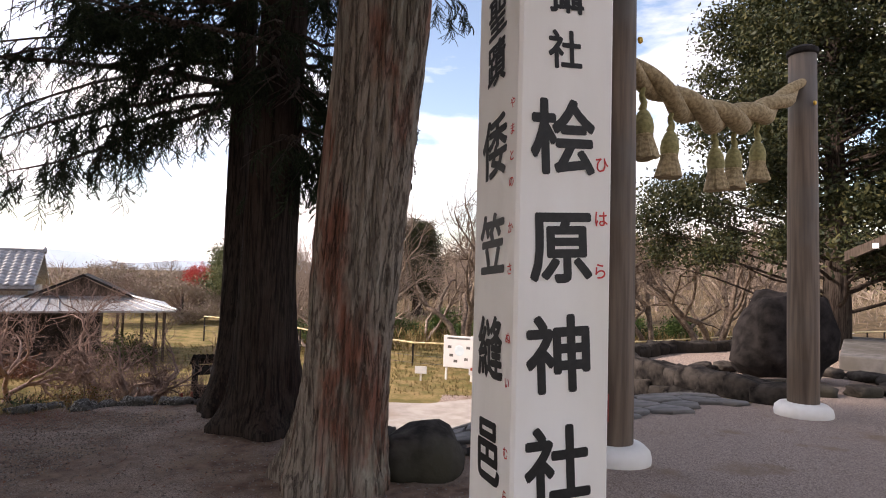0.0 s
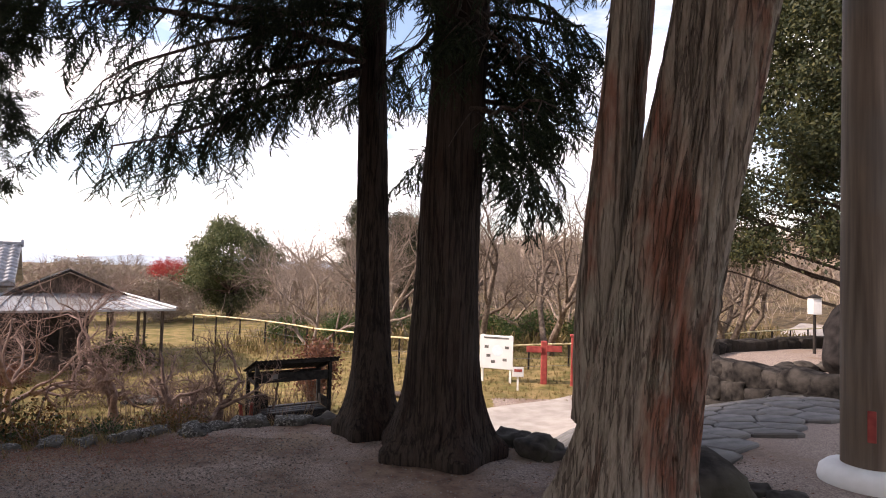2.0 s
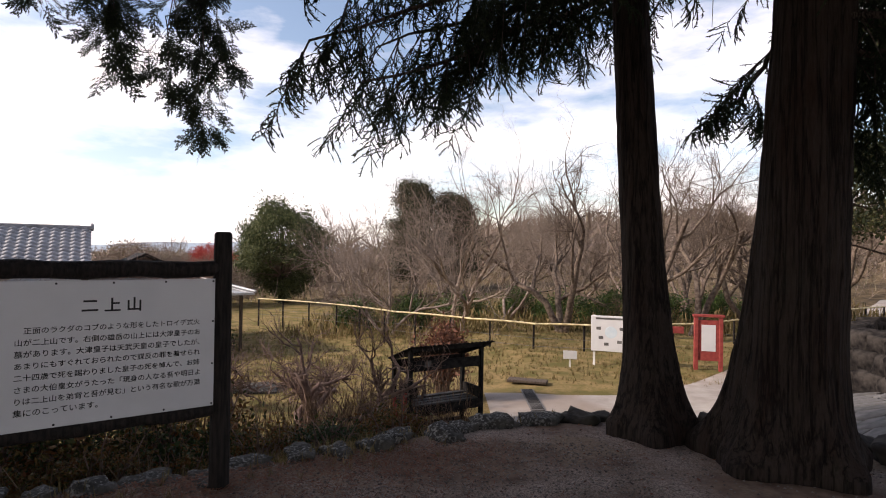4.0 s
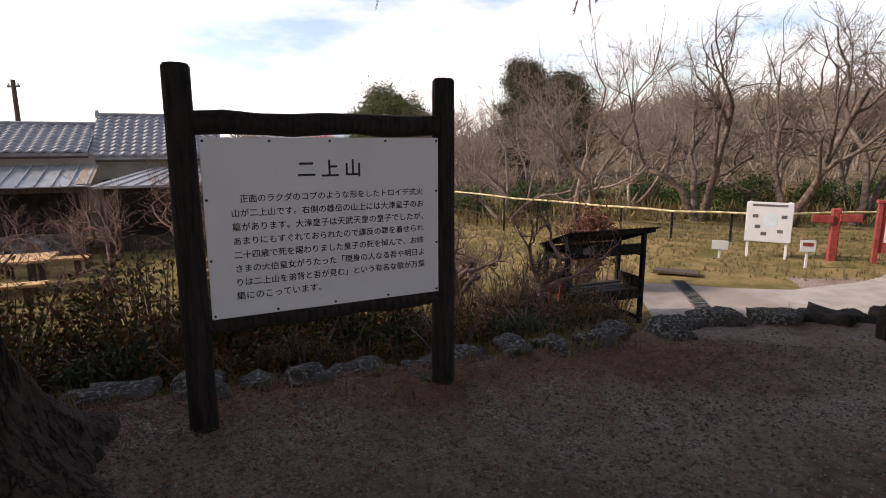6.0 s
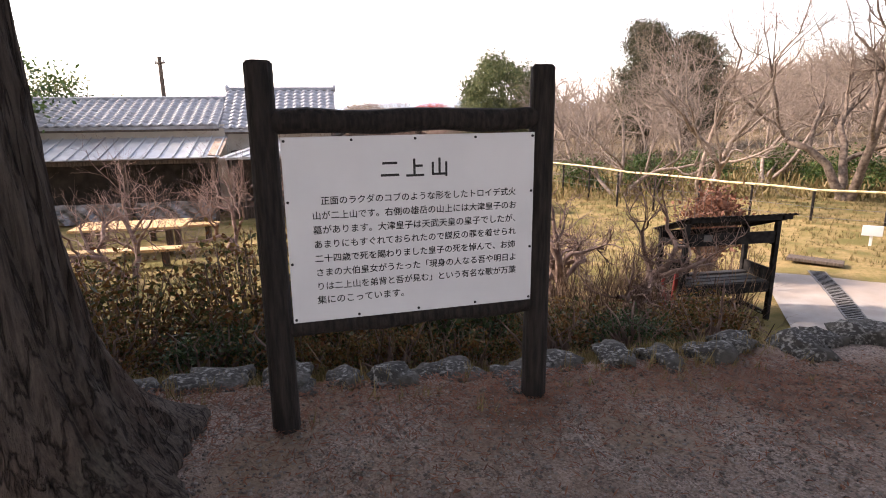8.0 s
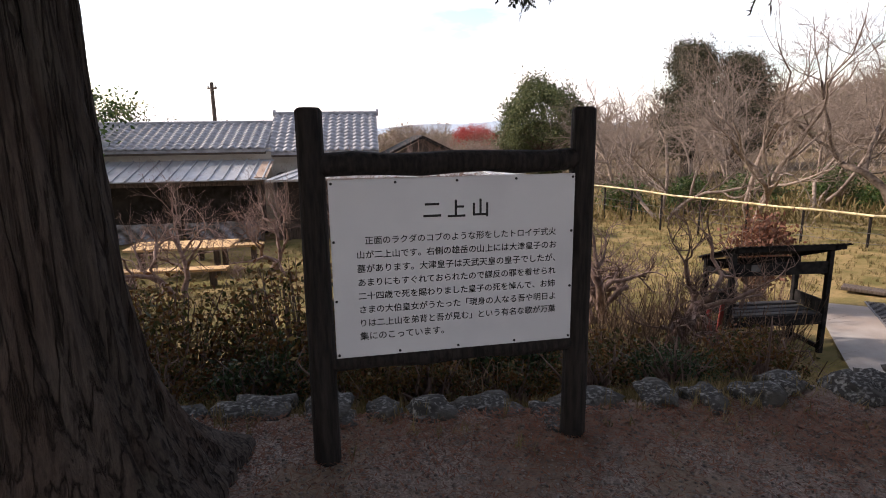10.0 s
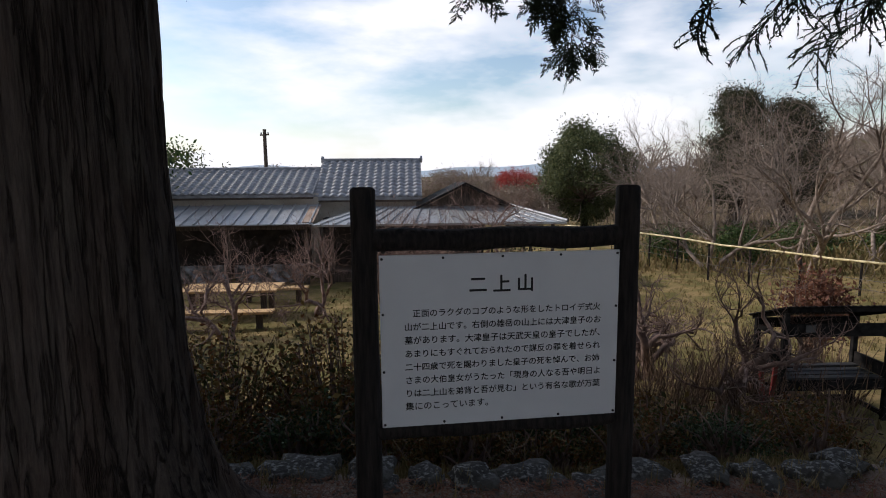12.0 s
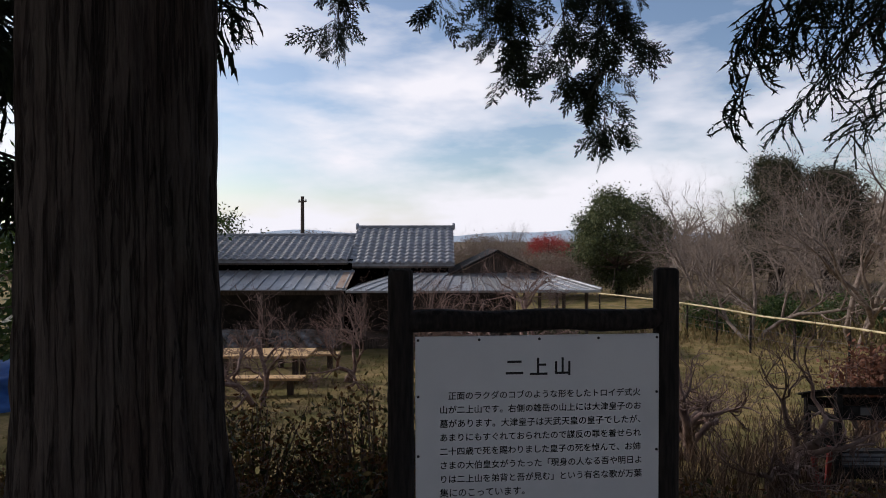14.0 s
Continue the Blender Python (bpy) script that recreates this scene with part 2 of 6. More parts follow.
M_SHRUB = island_mat("shrub_leaves", [(0.028, 0.034, 0.01), (0.06, 0.06, 0.015), (0.17, 0.08, 0.022), (0.12, 0.042, 0.016), (0.2, 0.13, 0.04), (0.04, 0.045, 0.014)], 0.6, 0.2)
M_REDLEAF = island_mat("red_leaves", [(0.11, 0.045, 0.03), (0.19, 0.08, 0.045), (0.10, 0.05, 0.035)], 0.7, 0.2)
M_REDMAPLE = island_mat("maple_leaves", [(0.30, 0.03, 0.03), (0.40, 0.07, 0.05)], 0.7, 0.2)
M_SHRUBG = island_mat("green_shrub_leaves", [(0.02, 0.035, 0.015), (0.05, 0.075, 0.025)], 0.5, 0.2)
M_STALK = island_mat("dry_stalks", [(0.06, 0.038, 0.026), (0.12, 0.075, 0.05), (0.20, 0.14, 0.09)], 0.85)
M_WALLSTONE = mat("wall_stone", (0.008, 0.007, 0.007), (0.042, 0.037, 0.033), 6, 0.95, 0.9, 12, (0.032, 0.026, 0.02), per=0.3, spec=0.1)
M_LITTER = island_mat("leaf_litter", [(0.16, 0.055, 0.032), (0.22, 0.10, 0.055), (0.095, 0.045, 0.03)], 0.9)
M_PEBBLE = island_mat("pebbles", [(0.10, 0.08, 0.068), (0.20, 0.165, 0.142), (0.29, 0.25, 0.22)], 0.85)
M_FARWOOD = island_mat("far_woods", [(0.18, 0.13, 0.10), (0.26, 0.195, 0.155), (0.34, 0.27, 0.22), (0.20, 0.18, 0.10)], 0.9)
# Distance haze is put into this pale blue base colour.
M_MOUNT = mat("haze_tinted_mountain", (0.52, 0.60, 0.68), (0.58, 0.65, 0.73), 0.01, 1.0, 0)

# ---- mesh helpers ----


def mesh_np(name, verts, faces, material, smooth=False):
    """A mesh from an array of places and one of triangles or quads."""
    me = bpy.data.meshes.new(name)
    verts, faces = np.asarray(verts, np.float32), np.asarray(faces, np.int32)
    k = faces.shape[1]
    me.vertices.add(len(verts))
    me.vertices.foreach_set("co", verts.ravel())
    me.loops.add(faces.size)
    me.loops.foreach_set("vertex_index", faces.ravel())
    me.polygons.add(len(faces))
    me.polygons.foreach_set("loop_start", np.arange(0, faces.size, k, dtype=np.int32))
    me.update(calc_edges=True)
    me.materials.append(material)
    if smooth:
        me.polygons.foreach_set("use_smooth", np.ones(len(faces), bool))
    return me


def to_mesh(name, bm, material, smooth=False):
    me = bpy.data.meshes.new(name)
    bmesh.ops.recalc_face_normals(bm, faces=bm.faces)
    bm.to_mesh(me)
    bm.free()
    me.materials.append(material)
    if smooth:
        for p in me.polygons:
            p.use_smooth = True
    return me


def part(name, bm, material, parent, label="", m=None, smooth=False):
    """ONE mesh object under a thing or part; bm: a bmesh or a finished mesh."""
    me = bm if isinstance(bm, bpy.types.Mesh) else to_mesh(name, bm, material, smooth)
    ob = new(name, me)
    ob.parent = parent
    if m is not None:
        ob.matrix_basis = m
    if label:
        ob["label"] = label
    return ob


def thing(name, m, label, category, group="", kind=""):
    ob = new(name)
    ob.empty_display_size = 0.2
    ob.matrix_basis = m
    return tagged(ob, label, category, group, kind)


def box(bm, x0, y0, z0, x1, y1, z1, bev=0.0, m=None):
    r = bmesh.ops.create_cube(bm, size=1, matrix=Matrix.Translation(((x0 + x1) / 2, (y0 + y1) / 2, (z0 + z1) / 2)) @ Matrix.Diagonal((x1 - x0, y1 - y0, z1 - z0, 1)))
    vs = r["verts"]
    if bev:
        es = list({e for v in vs for e in v.link_edges})
        r2 = bmesh.ops.bevel(bm, geom=es, offset=bev, segments=1, affect="EDGES", profile=0.5)
        vs = list({v for f in r2["faces"] for v in f.verts} | {v for v in vs if v.is_valid})
    if m is not None:
        bmesh.ops.transform(bm, matrix=m, verts=vs)
    return vs


def boxm(x0, y0, z0, x1, y1, z1, bev=0.0):
    bm = bmesh.new()
    box(bm, x0, y0, z0, x1, y1, z1, bev)
    return bm


def lathe(profile, n=32):
    """A turned shape: (radius, z) from the bottom to the top."""
    bm = bmesh.new()
    rings = [[bm.verts.new((r * math.cos(2 * math.pi * i / n), r * math.sin(2 * math.pi * i / n), z)) for i in range(n)] for r, z in profile]
    for a, b in zip(rings, rings[1:]):
        for i in range(n):
            bm.faces.new((a[i], a[(i + 1) % n], b[(i + 1) % n], b[i]))
    bm.faces.new(rings[-1])
    bm.faces.new(rings[0][::-1])
    return bm


def tubes(paths, sides=5):
    """Arrays for many tubes: each path is a list of (x, y, z, radius)."""
    vs, fs, base = [], [], 0
    ang = np.arange(sides) * 2 * math.pi / sides
    ca, sa = np.cos(ang)[None, :, None], np.sin(ang)[None, :, None]
    for pth in paths:
        p = np.asarray(pth, float)
        c, r = p[:, :3], p[:, 3]
        t = np.gradient(c, axis=0)
        t /= np.linalg.norm(t, axis=1, keepdims=True) + 1e-9
        ref = np.array([0.0, 0.0, 1.0]) if abs(t[0, 2]) < 0.9 else np.array([1.0, 0.0, 0.0])
        u = np.cross(t, ref)
        u /= np.linalg.norm(u, axis=1, keepdims=True) + 1e-9
        w = np.cross(t, u)
        ring = c[:, None] + r[:, None, None] * (ca * u[:, None] + sa * w[:, None])
        vs.append(ring.reshape(-1, 3))
        k = len(p)
        i = np.arange(k - 1)[:, None] * sides + base
        j = np.arange(sides)[None]
        j2 = (j + 1) % sides
        fs.append(np.stack([i + j, i + j2, i + sides + j2, i + sides + j], -1).reshape(-1, 4))
        base += k * sides
    return np.concatenate(vs), np.concatenate(fs)


def text_mesh(s, size, material, weight=0.0, align="CENTER"):
    """Lettering in the built-in font, as a thin flat mesh in its own xy plane; weight: how far strokes are thickened."""
    cu = bpy.data.curves.new("lettering", "FONT")
    cu.body, cu.size, cu.align_x, cu.align_y = s, size, align, "CENTER"
    cu.resolution_u = 3
    ob = bpy.data.objects.new("lettering", cu)
    scene.collection.objects.link(ob)
    dg = bpy.context.evaluated_depsgraph_get()
    one = bpy.data.meshes.new_from_object(ob.evaluated_get(dg))
    bpy.data.objects.remove(ob)
    bpy.data.curves.remove(cu)
    bm = bmesh.new()
    shifts = [(0, 0)] + ([(weight * math.cos(i * math.pi / 4 + 0.2), weight * math.sin(i * math.pi / 4 + 0.2)) for i in range(8)] if weight else [])
    for k, (dx, dy) in enumerate(shifts):
        n = len(bm.verts)
        bm.from_mesh(one)
        bm.verts.ensure_lookup_table()
        for v in bm.verts[n:]:
            v.co += Vector((dx, dy, k * 0.00012))
    bpy.data.meshes.remove(one)
    me = bpy.data.meshes.new("lettering")
    bm.to_mesh(me)
    bm.free()
    me.materials.append(material)
    return me


def slab_between(bm, x0, x1, ya, za, yb, zb, thick):
    """A sloping sheet from (ya, za) to (yb, zb), x0 to x1 wide."""
    vs = [bm.verts.new(c) for c in ((x0, ya, za), (x1, ya, za), (x1, yb, zb), (x0, yb, zb), (x0, ya, za - thick), (x1, ya, za - thick), (x1, yb, zb - thick), (x0, yb, zb - thick))]
    for q in ((0, 1, 2, 3), (7, 6, 5, 4), (0, 4, 5, 1), (1, 5, 6, 2), (2, 6, 7, 3), (3, 7, 4, 0)):
        bm.faces.new([vs[i] for i in q])


# ---- the lie of the land ----
EDGE = [(-60, -24), (-8.95, 4.0), (-7.15, 5.08), (-5.95, 5.83), (-4.93, 6.6), (-4.03, 7.22), (-3.15, 7.65), (-2.2, 7.6), (-1.2, 6.9), (-0.5, 6.2), (0.3, 5.95), (1.2, 6.9), (2.6, 8.2), (5.1, 9.8)]
WALL = [(5.1, 9.8), (4.23, 10.8), (3.4, 12.4), (3.2, 14.0), (5.0, 16.0), (9.0, 18.0), (60.0, 30.0)]
INSIDE = EDGE + WALL[1:] + [(60, -60), (-60, -60)]


def smooth01(t):
    t = np.clip(t, 0, 1)
    return t * t * (3 - 2 * t)


def seg_dist(x, y, line):
    d = np.full(np.shape(x), 1e9)
    for (ax, ay), (bx, by) in zip(line, line[1:]):
        dx, dy = bx - ax, by - ay
        t = np.clip(((x - ax) * dx + (y - ay) * dy) / (dx * dx + dy * dy), 0, 1)
        d = np.minimum(d, np.hypot(x - ax - t * dx, y - ay - t * dy))
    return d


def inside(x, y, poly=INSIDE):
    r = np.zeros(np.shape(x), bool)
    for (ax, ay), (bx, by) in zip(poly, poly[1:] + poly[:1]):
        cross = (ay > y) != (by > y)
        r ^= cross & (x < (bx - ax) * (y - ay) / (by - ay + 1e-12) + ax)
    return r


def land(x, y):
    x, y = np.asarray(x, float), np.asarray(y, float)
    d = seg_dist(x, y, EDGE)
    length = 2.6 + 4.0 * smooth01((x + 1.5) / 2.5)
    z = -1.5 * smooth01(d / length + 0.06)
    fwd = -0.583 * (x + 5.15) + 0.8125 * (y - 2.86)
    z -= 0.45 * smooth01((fwd - 6) / 8) * smooth01((-x - 2) / 6)
    u = 0.35 * x + 0.94 * y - 34
    z += np.clip(u, 0, 120) * 0.085 * smooth01((x + 45) / 60)
    z += 0.03 * np.sin(x * 1.3 + 0.7 * y) * np.cos(y * 1.1 - 0.4 * x)
    fall = 0.032 * np.clip(y - 3.6, 0, 6)
    z -= fall * (1 - smooth01(d / 1.8))
    zi = 0.012 * np.sin(x * 1.7 + 0.5 * y) * np.cos(y * 1.5) - fall
    return np.where(inside(x, y), zi, z)


def ground_z(x, y):
    return float(land(x, y))

# ---- ground ----


def build_ground():
    xs = np.unique(np.concatenate([np.linspace(-700, -60, 14), np.arange(-60, -12, 1.5), np.arange(-12, 9, 0.16), np.arange(9, 60, 1.5), np.linspace(60, 700, 14)]).round(3))
    ys = np.unique(np.concatenate([np.linspace(-500, -20, 10), np.arange(-20, -2, 1.5), np.arange(-2, 19, 0.16), np.arange(19, 70, 1.5), np.linspace(70, 900, 18)]).round(3))
    X, Y = np.meshgrid(xs, ys)
    Z = land(X, Y)
    n, k = X.shape
    idx = np.arange(n * k).reshape(n, k)
    faces = np.stack([idx[:-1, :-1], idx[:-1, 1:], idx[1:, 1:], idx[1:, :-1]], -1).reshape(-1, 4)
    m = bpy.data.materials.new("earth_and_grass")
    m.use_nodes = True
    nt = m.node_tree
    L, N = nt.links.new, nt.nodes.new
    p = nt.nodes["Principled BSDF"]
    p.inputs["Roughness"].default_value, p.inputs["Specular IOR Level"].default_value = 0.95, 0.15
    co, at = N("ShaderNodeTexCoord"), N("ShaderNodeAttribute")
    at.attribute_name = "cover"
    sep = N("ShaderNodeSeparateColor")
    L(at.outputs["Color"], sep.inputs[0])

    def noise_of(scale, detail=6):
        nn = N("ShaderNodeTexNoise")
        nn.inputs["Scale"].default_value, nn.inputs["Detail"].default_value = scale, detail
        L(co.outputs["Object"], nn.inputs["Vector"])
        return nn.outputs[0]

    def mix2(fac, a, b, lo=0.0, hi=1.0):
        r, mx = N("ShaderNodeMapRange"), N("ShaderNodeMix")
        r.inputs[1].default_value, r.inputs[2].default_value = lo, hi
        mx.data_type = "RGBA"
        L(fac, r.inputs[0])
        L(r.outputs[0], mx.inputs[0])
        for i, v in ((6, a), (7, b)):
            if isinstance(v, tuple):
                mx.inputs[i].default_value = (*v, 1)
            else:
                L(v, mx.inputs[i])
        return mx.outputs[2]

    vor = N("ShaderNodeTexVoronoi")
    vor.inputs["Scale"].default_value = 120
    L(co.outputs["Object"], vor.inputs["Vector"])
    sepv = N("ShaderNodeSeparateColor")
    L(vor.outputs["Color"], sepv.inputs[0])
    gravel = mix2(sepv.outputs[0], (0.13, 0.098, 0.082), (0.44, 0.35, 0.298))
    dirt = mix2(noise_of(9), (0.105, 0.065, 0.047), (0.25, 0.168, 0.124), 0.3, 0.7)
    patch = mix2(noise_of(0.9, 4), dirt, gravel, 0.42, 0.6)
    bare = mix2(sep.outputs[1], patch, gravel)
    bare = mix2(noise_of(1.25, 5), bare, mix2(noise_of(40, 4), (0.19, 0.135, 0.098), (0.28, 0.205, 0.15), 0.35, 0.65), 0.565, 0.66)
    grass = mix2(noise_of(1.6, 8), (0.125, 0.108, 0.034), (0.285, 0.2, 0.09), 0.38, 0.62)
    grass = mix2(noise_of(14), grass, (0.14, 0.118, 0.043), 0.48, 0.7)
    # Brown of the far woodland floor, and of the hedge shade painted below the terrace.
    wood_and_shade = mix2(noise_of(2.5, 8), (0.07, 0.05, 0.028), (0.175, 0.125, 0.07), 0.35, 0.65)
    green = mix2(sep.outputs[2], grass, wood_and_shade)
    cov = N("ShaderNodeMath")
    cov.operation = "ADD"
    nz = N("ShaderNodeMath")
    nz.operation = "MULTIPLY_ADD"
    L(noise_of(5, 6), nz.inputs[0])
    nz.inputs[1].default_value, nz.inputs[2].default_value = 0.8, -0.4
    L(sep.outputs[0], cov.inputs[0])
    L(nz.outputs[0], cov.inputs[1])
    L(mix2(cov.outputs[0], bare, green, 0.4, 0.6), p.inputs["Base Color"])
    bp = N("ShaderNodeBump")
    bp.inputs["Strength"].default_value, bp.inputs["Distance"].default_value = 0.6, 0.011
    ad = N("ShaderNodeMath")
    ad.operation = "ADD"
    L(vor.outputs["Distance"], ad.inputs[0])
    L(noise_of(12, 8), ad.inputs[1])
    L(ad.outputs[0], bp.inputs["Height"])
    L(bp.outputs[0], p.inputs["Normal"])
    me = mesh_np("ground", np.stack([X, Y, Z], -1).reshape(-1, 3), faces, m, True)
    d = seg_dist(X, Y, EDGE)
    ins = inside(X, Y)
    cover = np.where(ins, 0.0, smooth01((d - 0.1) / 0.5))
    slope = (X > -0.9) & (Y < 15.5) & (X < 4.4)
    cover = np.where(~ins & slope, 0.0, cover)
    gravelly = smooth01((X - 0.6) / 1.6)
    # Far woods, plus a band along the edge where hedge shade is painted.
    woods = np.maximum(smooth01((0.35 * X + 0.94 * Y - 29) / 10), np.where(X < -4.4, 1 - smooth01((d - 2.2) / 2.4), 0))
    col = np.stack([cover, gravelly, woods, np.ones_like(X)], -1).reshape(-1)
    a = me.attributes.new("cover", "FLOAT_COLOR", "POINT")
    a.data.foreach_set("color", col.astype(np.float32))
    return tagged(new("ground", me), "brown gravelly earth giving way to dry winter grass", "ground", kind="structure")


build_ground()


def strip(name, line, half, lift, material, step=0.5):
    """A band laid over the land along a line of (x, y, half width)."""
    pts = []
    for (ax, ay, aw), (bx, by, bw) in zip(line, line[1:]):
        n = max(1, int(math.hypot(bx - ax, by - ay) / step))
        pts += [(ax + (bx - ax) * i / n, ay + (by - ay) * i / n, aw + (bw - aw) * i / n) for i in range(n)]
    pts = np.array(pts + [line[-1]])
    c = pts[:, :2]
    t = np.gradient(c, axis=0)
    for _ in range(6):
        t[1:-1] = (t[:-2] + t[1:-1] + t[2:]) / 3
    t /= np.linalg.norm(t, axis=1, keepdims=True)
    nrm = np.stack([-t[:, 1], t[:, 0]], -1)
    k = 9
    s = np.linspace(-1, 1, k)
    P = c[:, None] + nrm[:, None] * (s[None, :, None] * pts[:, 2][:, None, None])
    Z = land(P[..., 0], P[..., 1]) + lift
    Z[:, 0] -= 0.15
    Z[:, -1] -= 0.15
    V = np.concatenate([P, Z[..., None]], -1)
    n = len(pts)
    idx = np.arange(n * k).reshape(n, k)
    f = np.stack([idx[:-1, :-1], idx[1:, :-1], idx[1:, 1:], idx[:-1, 1:]], -1).reshape(-1, 4)
    return mesh_np(name, V.reshape(-1, 3), f, material, True)


PATHLINE = [(-3.95, 12.4, 2.4), (-2.2, 12.5, 2.2), (-0.5, 13.0, 1.9), (1.2, 14.2, 1.6), (3.0, 16.3, 1.5), (5.5, 19.6, 1.4), (8.5, 23.6, 1.3), (20, 36, 1.3)]
tagged(new("path", strip("path", PATHLINE, 1, 0.035, M_CONC)), "pale concrete garden path with sandy stains", "path", kind="structure")

# ---- rocks ----


def rock_mesh(name, sx, sy, sz, material, seed, rough=0.22, sub=3, square=0.75, taper=0.0):
    bm = bmesh.new()
    bmesh.ops.create_icosphere(bm, subdivisions=sub, radius=1)
    off = Vector((seed * 7.3, seed * 3.1, seed * 1.7))
    for v in bm.verts:
        p = v.co.normalized()
        k = 1 + rough * 1.6 * noise.noise(p * 1.3 + off) + rough * 0.7 * noise.noise(p * 3.1 + off) + rough * 0.35 * noise.noise(p * 7.0 + off)
        q = Vector([math.copysign(abs(c) ** square, c) for c in p]) * k
        w = 1 - taper * (q.z + 1) / 2
        v.co = Vector((q.x * sx * w, q.y * sy * w, q.z * sz))
    return to_mesh(name, bm, material, True)


def rock(name, x, y, sx, sy, sz, material, label, category, seed, sink=0.35, rz=0, group="", rough=0.22, z=None, square=0.75, taper=0.0):
    ob = new(name, rock_mesh(name, sx, sy, sz, material, seed, rough, 3, square, taper))
    ob.matrix_basis = pose(x, y, (ground_z(x, y) if z is None else z) + sz * (1 - 2 * sink), 0, 0, rz)
    return tagged(ob, label, category, group)


def edging():
    rnd = random.Random(5)
    line = [Vector(p) for p in EDGE[1:11]] + [Vector((1.15, 5.0))]
    n = 0
    for a, b in zip(line, line[1:]):
        d = (b - a).length
        u = (b - a) / d
        s = 0.0
        while s < d:
            w = rnd.uniform(0.10, 0.21)
            p = a + u * (s + w) + Vector((-u.y, u.x)) * rnd.uniform(-0.05, 0.12)
            h = rnd.uniform(0.07, 0.115) * (0.7 if p.x < -5.2 else 1.0)
            lich = p.x < -3.6
            rock("edging_stone", p.x, p.y, w, rnd.uniform(0.12, 0.19), h, M_LICHEN if lich else M_ROCK, "rough grey edging stone with pale lichen speckle" if lich else "rounded dark edging stone in the earth bank", "stone", n + 1, 0.3, math.degrees(math.atan2(u.y, u.x)) + rnd.uniform(-12, 12), "stones edging the terrace", z=-0.05 - 0.032 * max(0.0, p.y - 3.6), rough=0.34)
            s += 2 * w * rnd.uniform(1.0, 1.25)
            n += 1


edging()
rock("boulder", -0.02, 5.25, 0.37, 0.34, 0.25, M_ROCK, "dark mossy boulder beside the leaning cedar", "rock", 40, 0.2, 20, rough=0.12, square=0.85)
rock("garden_stone", -9.5, 15.5, 0.7, 0.45, 0.1, M_LICHEN, "flat pale stone lying on the garden lawn", "stone", 43, 0.3, 10)
rock("boulder", -1.0, 6.6, 0.2, 0.17, 0.12, M_ROCK, "low dark boulder on the terrace edge", "rock", 41, 0.25, 60)

# ---- trees ----


def trunk_arrays(axis, n=72, rows=90, seed=0.0, depth=0.05, flare=None, roots=5):
    """A fluted trunk round a line of (x, y, z, radius); flare: (extra radius, height)."""
    ax = np.array(axis, float)
    s = np.linspace(0, 1, rows) ** 1.4
    zt = np.interp(s, [0, 1], [ax[0, 2], ax[-1, 2]])
    cx, cy, r = (np.interp(zt, ax[:, 2], ax[:, i]) for i in (0, 1, 3))
    for _ in range(8):
        for q in (cx, cy, r):
            q[1:-1] = (q[:-2] + 2 * q[1:-1] + q[2:]) / 4
    th = np.arange(n) * 2 * math.pi / n
    R = np.zeros((rows, n))
    for i in range(rows):
        for j in range(n):
            c, sn = math.cos(th[j]), math.sin(th[j])
            tw = zt[i] * 0.16
            c2, s2 = math.cos(th[j] + tw), math.sin(th[j] + tw)
            f1 = noise.noise(Vector((c2 * 7.5, s2 * 7.5, zt[i] * 0.55 + seed)))
            f2 = 0.5 - 2.0 * abs(noise.noise(Vector((c2 * 15, s2 * 15, zt[i] * 0.8 + seed + 9))))
            lob = noise.noise(Vector((c2 * 1.4, s2 * 1.4, zt[i] * 0.3 + seed + 5)))
            R[i, j] = 1 + depth * (-abs(f1) * 2.2 + 0.8) + depth * 0.75 * f2 + 0.12 * lob
    if flare:
        e = np.exp(-np.clip(zt - ax[0, 2] - 0.12, 0, None) / flare[1])
        lobes = 0.55 + 0.45 * np.cos(roots * th + seed * 3)[None] * 1.0
        R += (flare[0] / r)[:, None] * e[:, None] * (0.62 + 0.38 * lobes)
        toe = np.exp(-np.clip(zt - ax[0, 2] - 0.1, 0, None) / 0.09)
        R += (0.3 * flare[0] / r)[:, None] * toe[:, None] * np.clip(lobes, 0, 1) ** 3
    X = cx[:, None] + r[:, None] * R * np.cos(th)
    Y = cy[:, None] + r[:, None] * R * np.sin(th)
    Zz = np.repeat(zt[:, None], n, 1)
    idx = np.arange(rows * n).reshape(rows, n)
    nx = np.roll(idx, -1, 1)
    f = np.stack([idx[:-1], nx[:-1], nx[1:], idx[1:]], -1).reshape(-1, 4)
    return np.stack([X, Y, Zz], -1).reshape(-1, 3), f


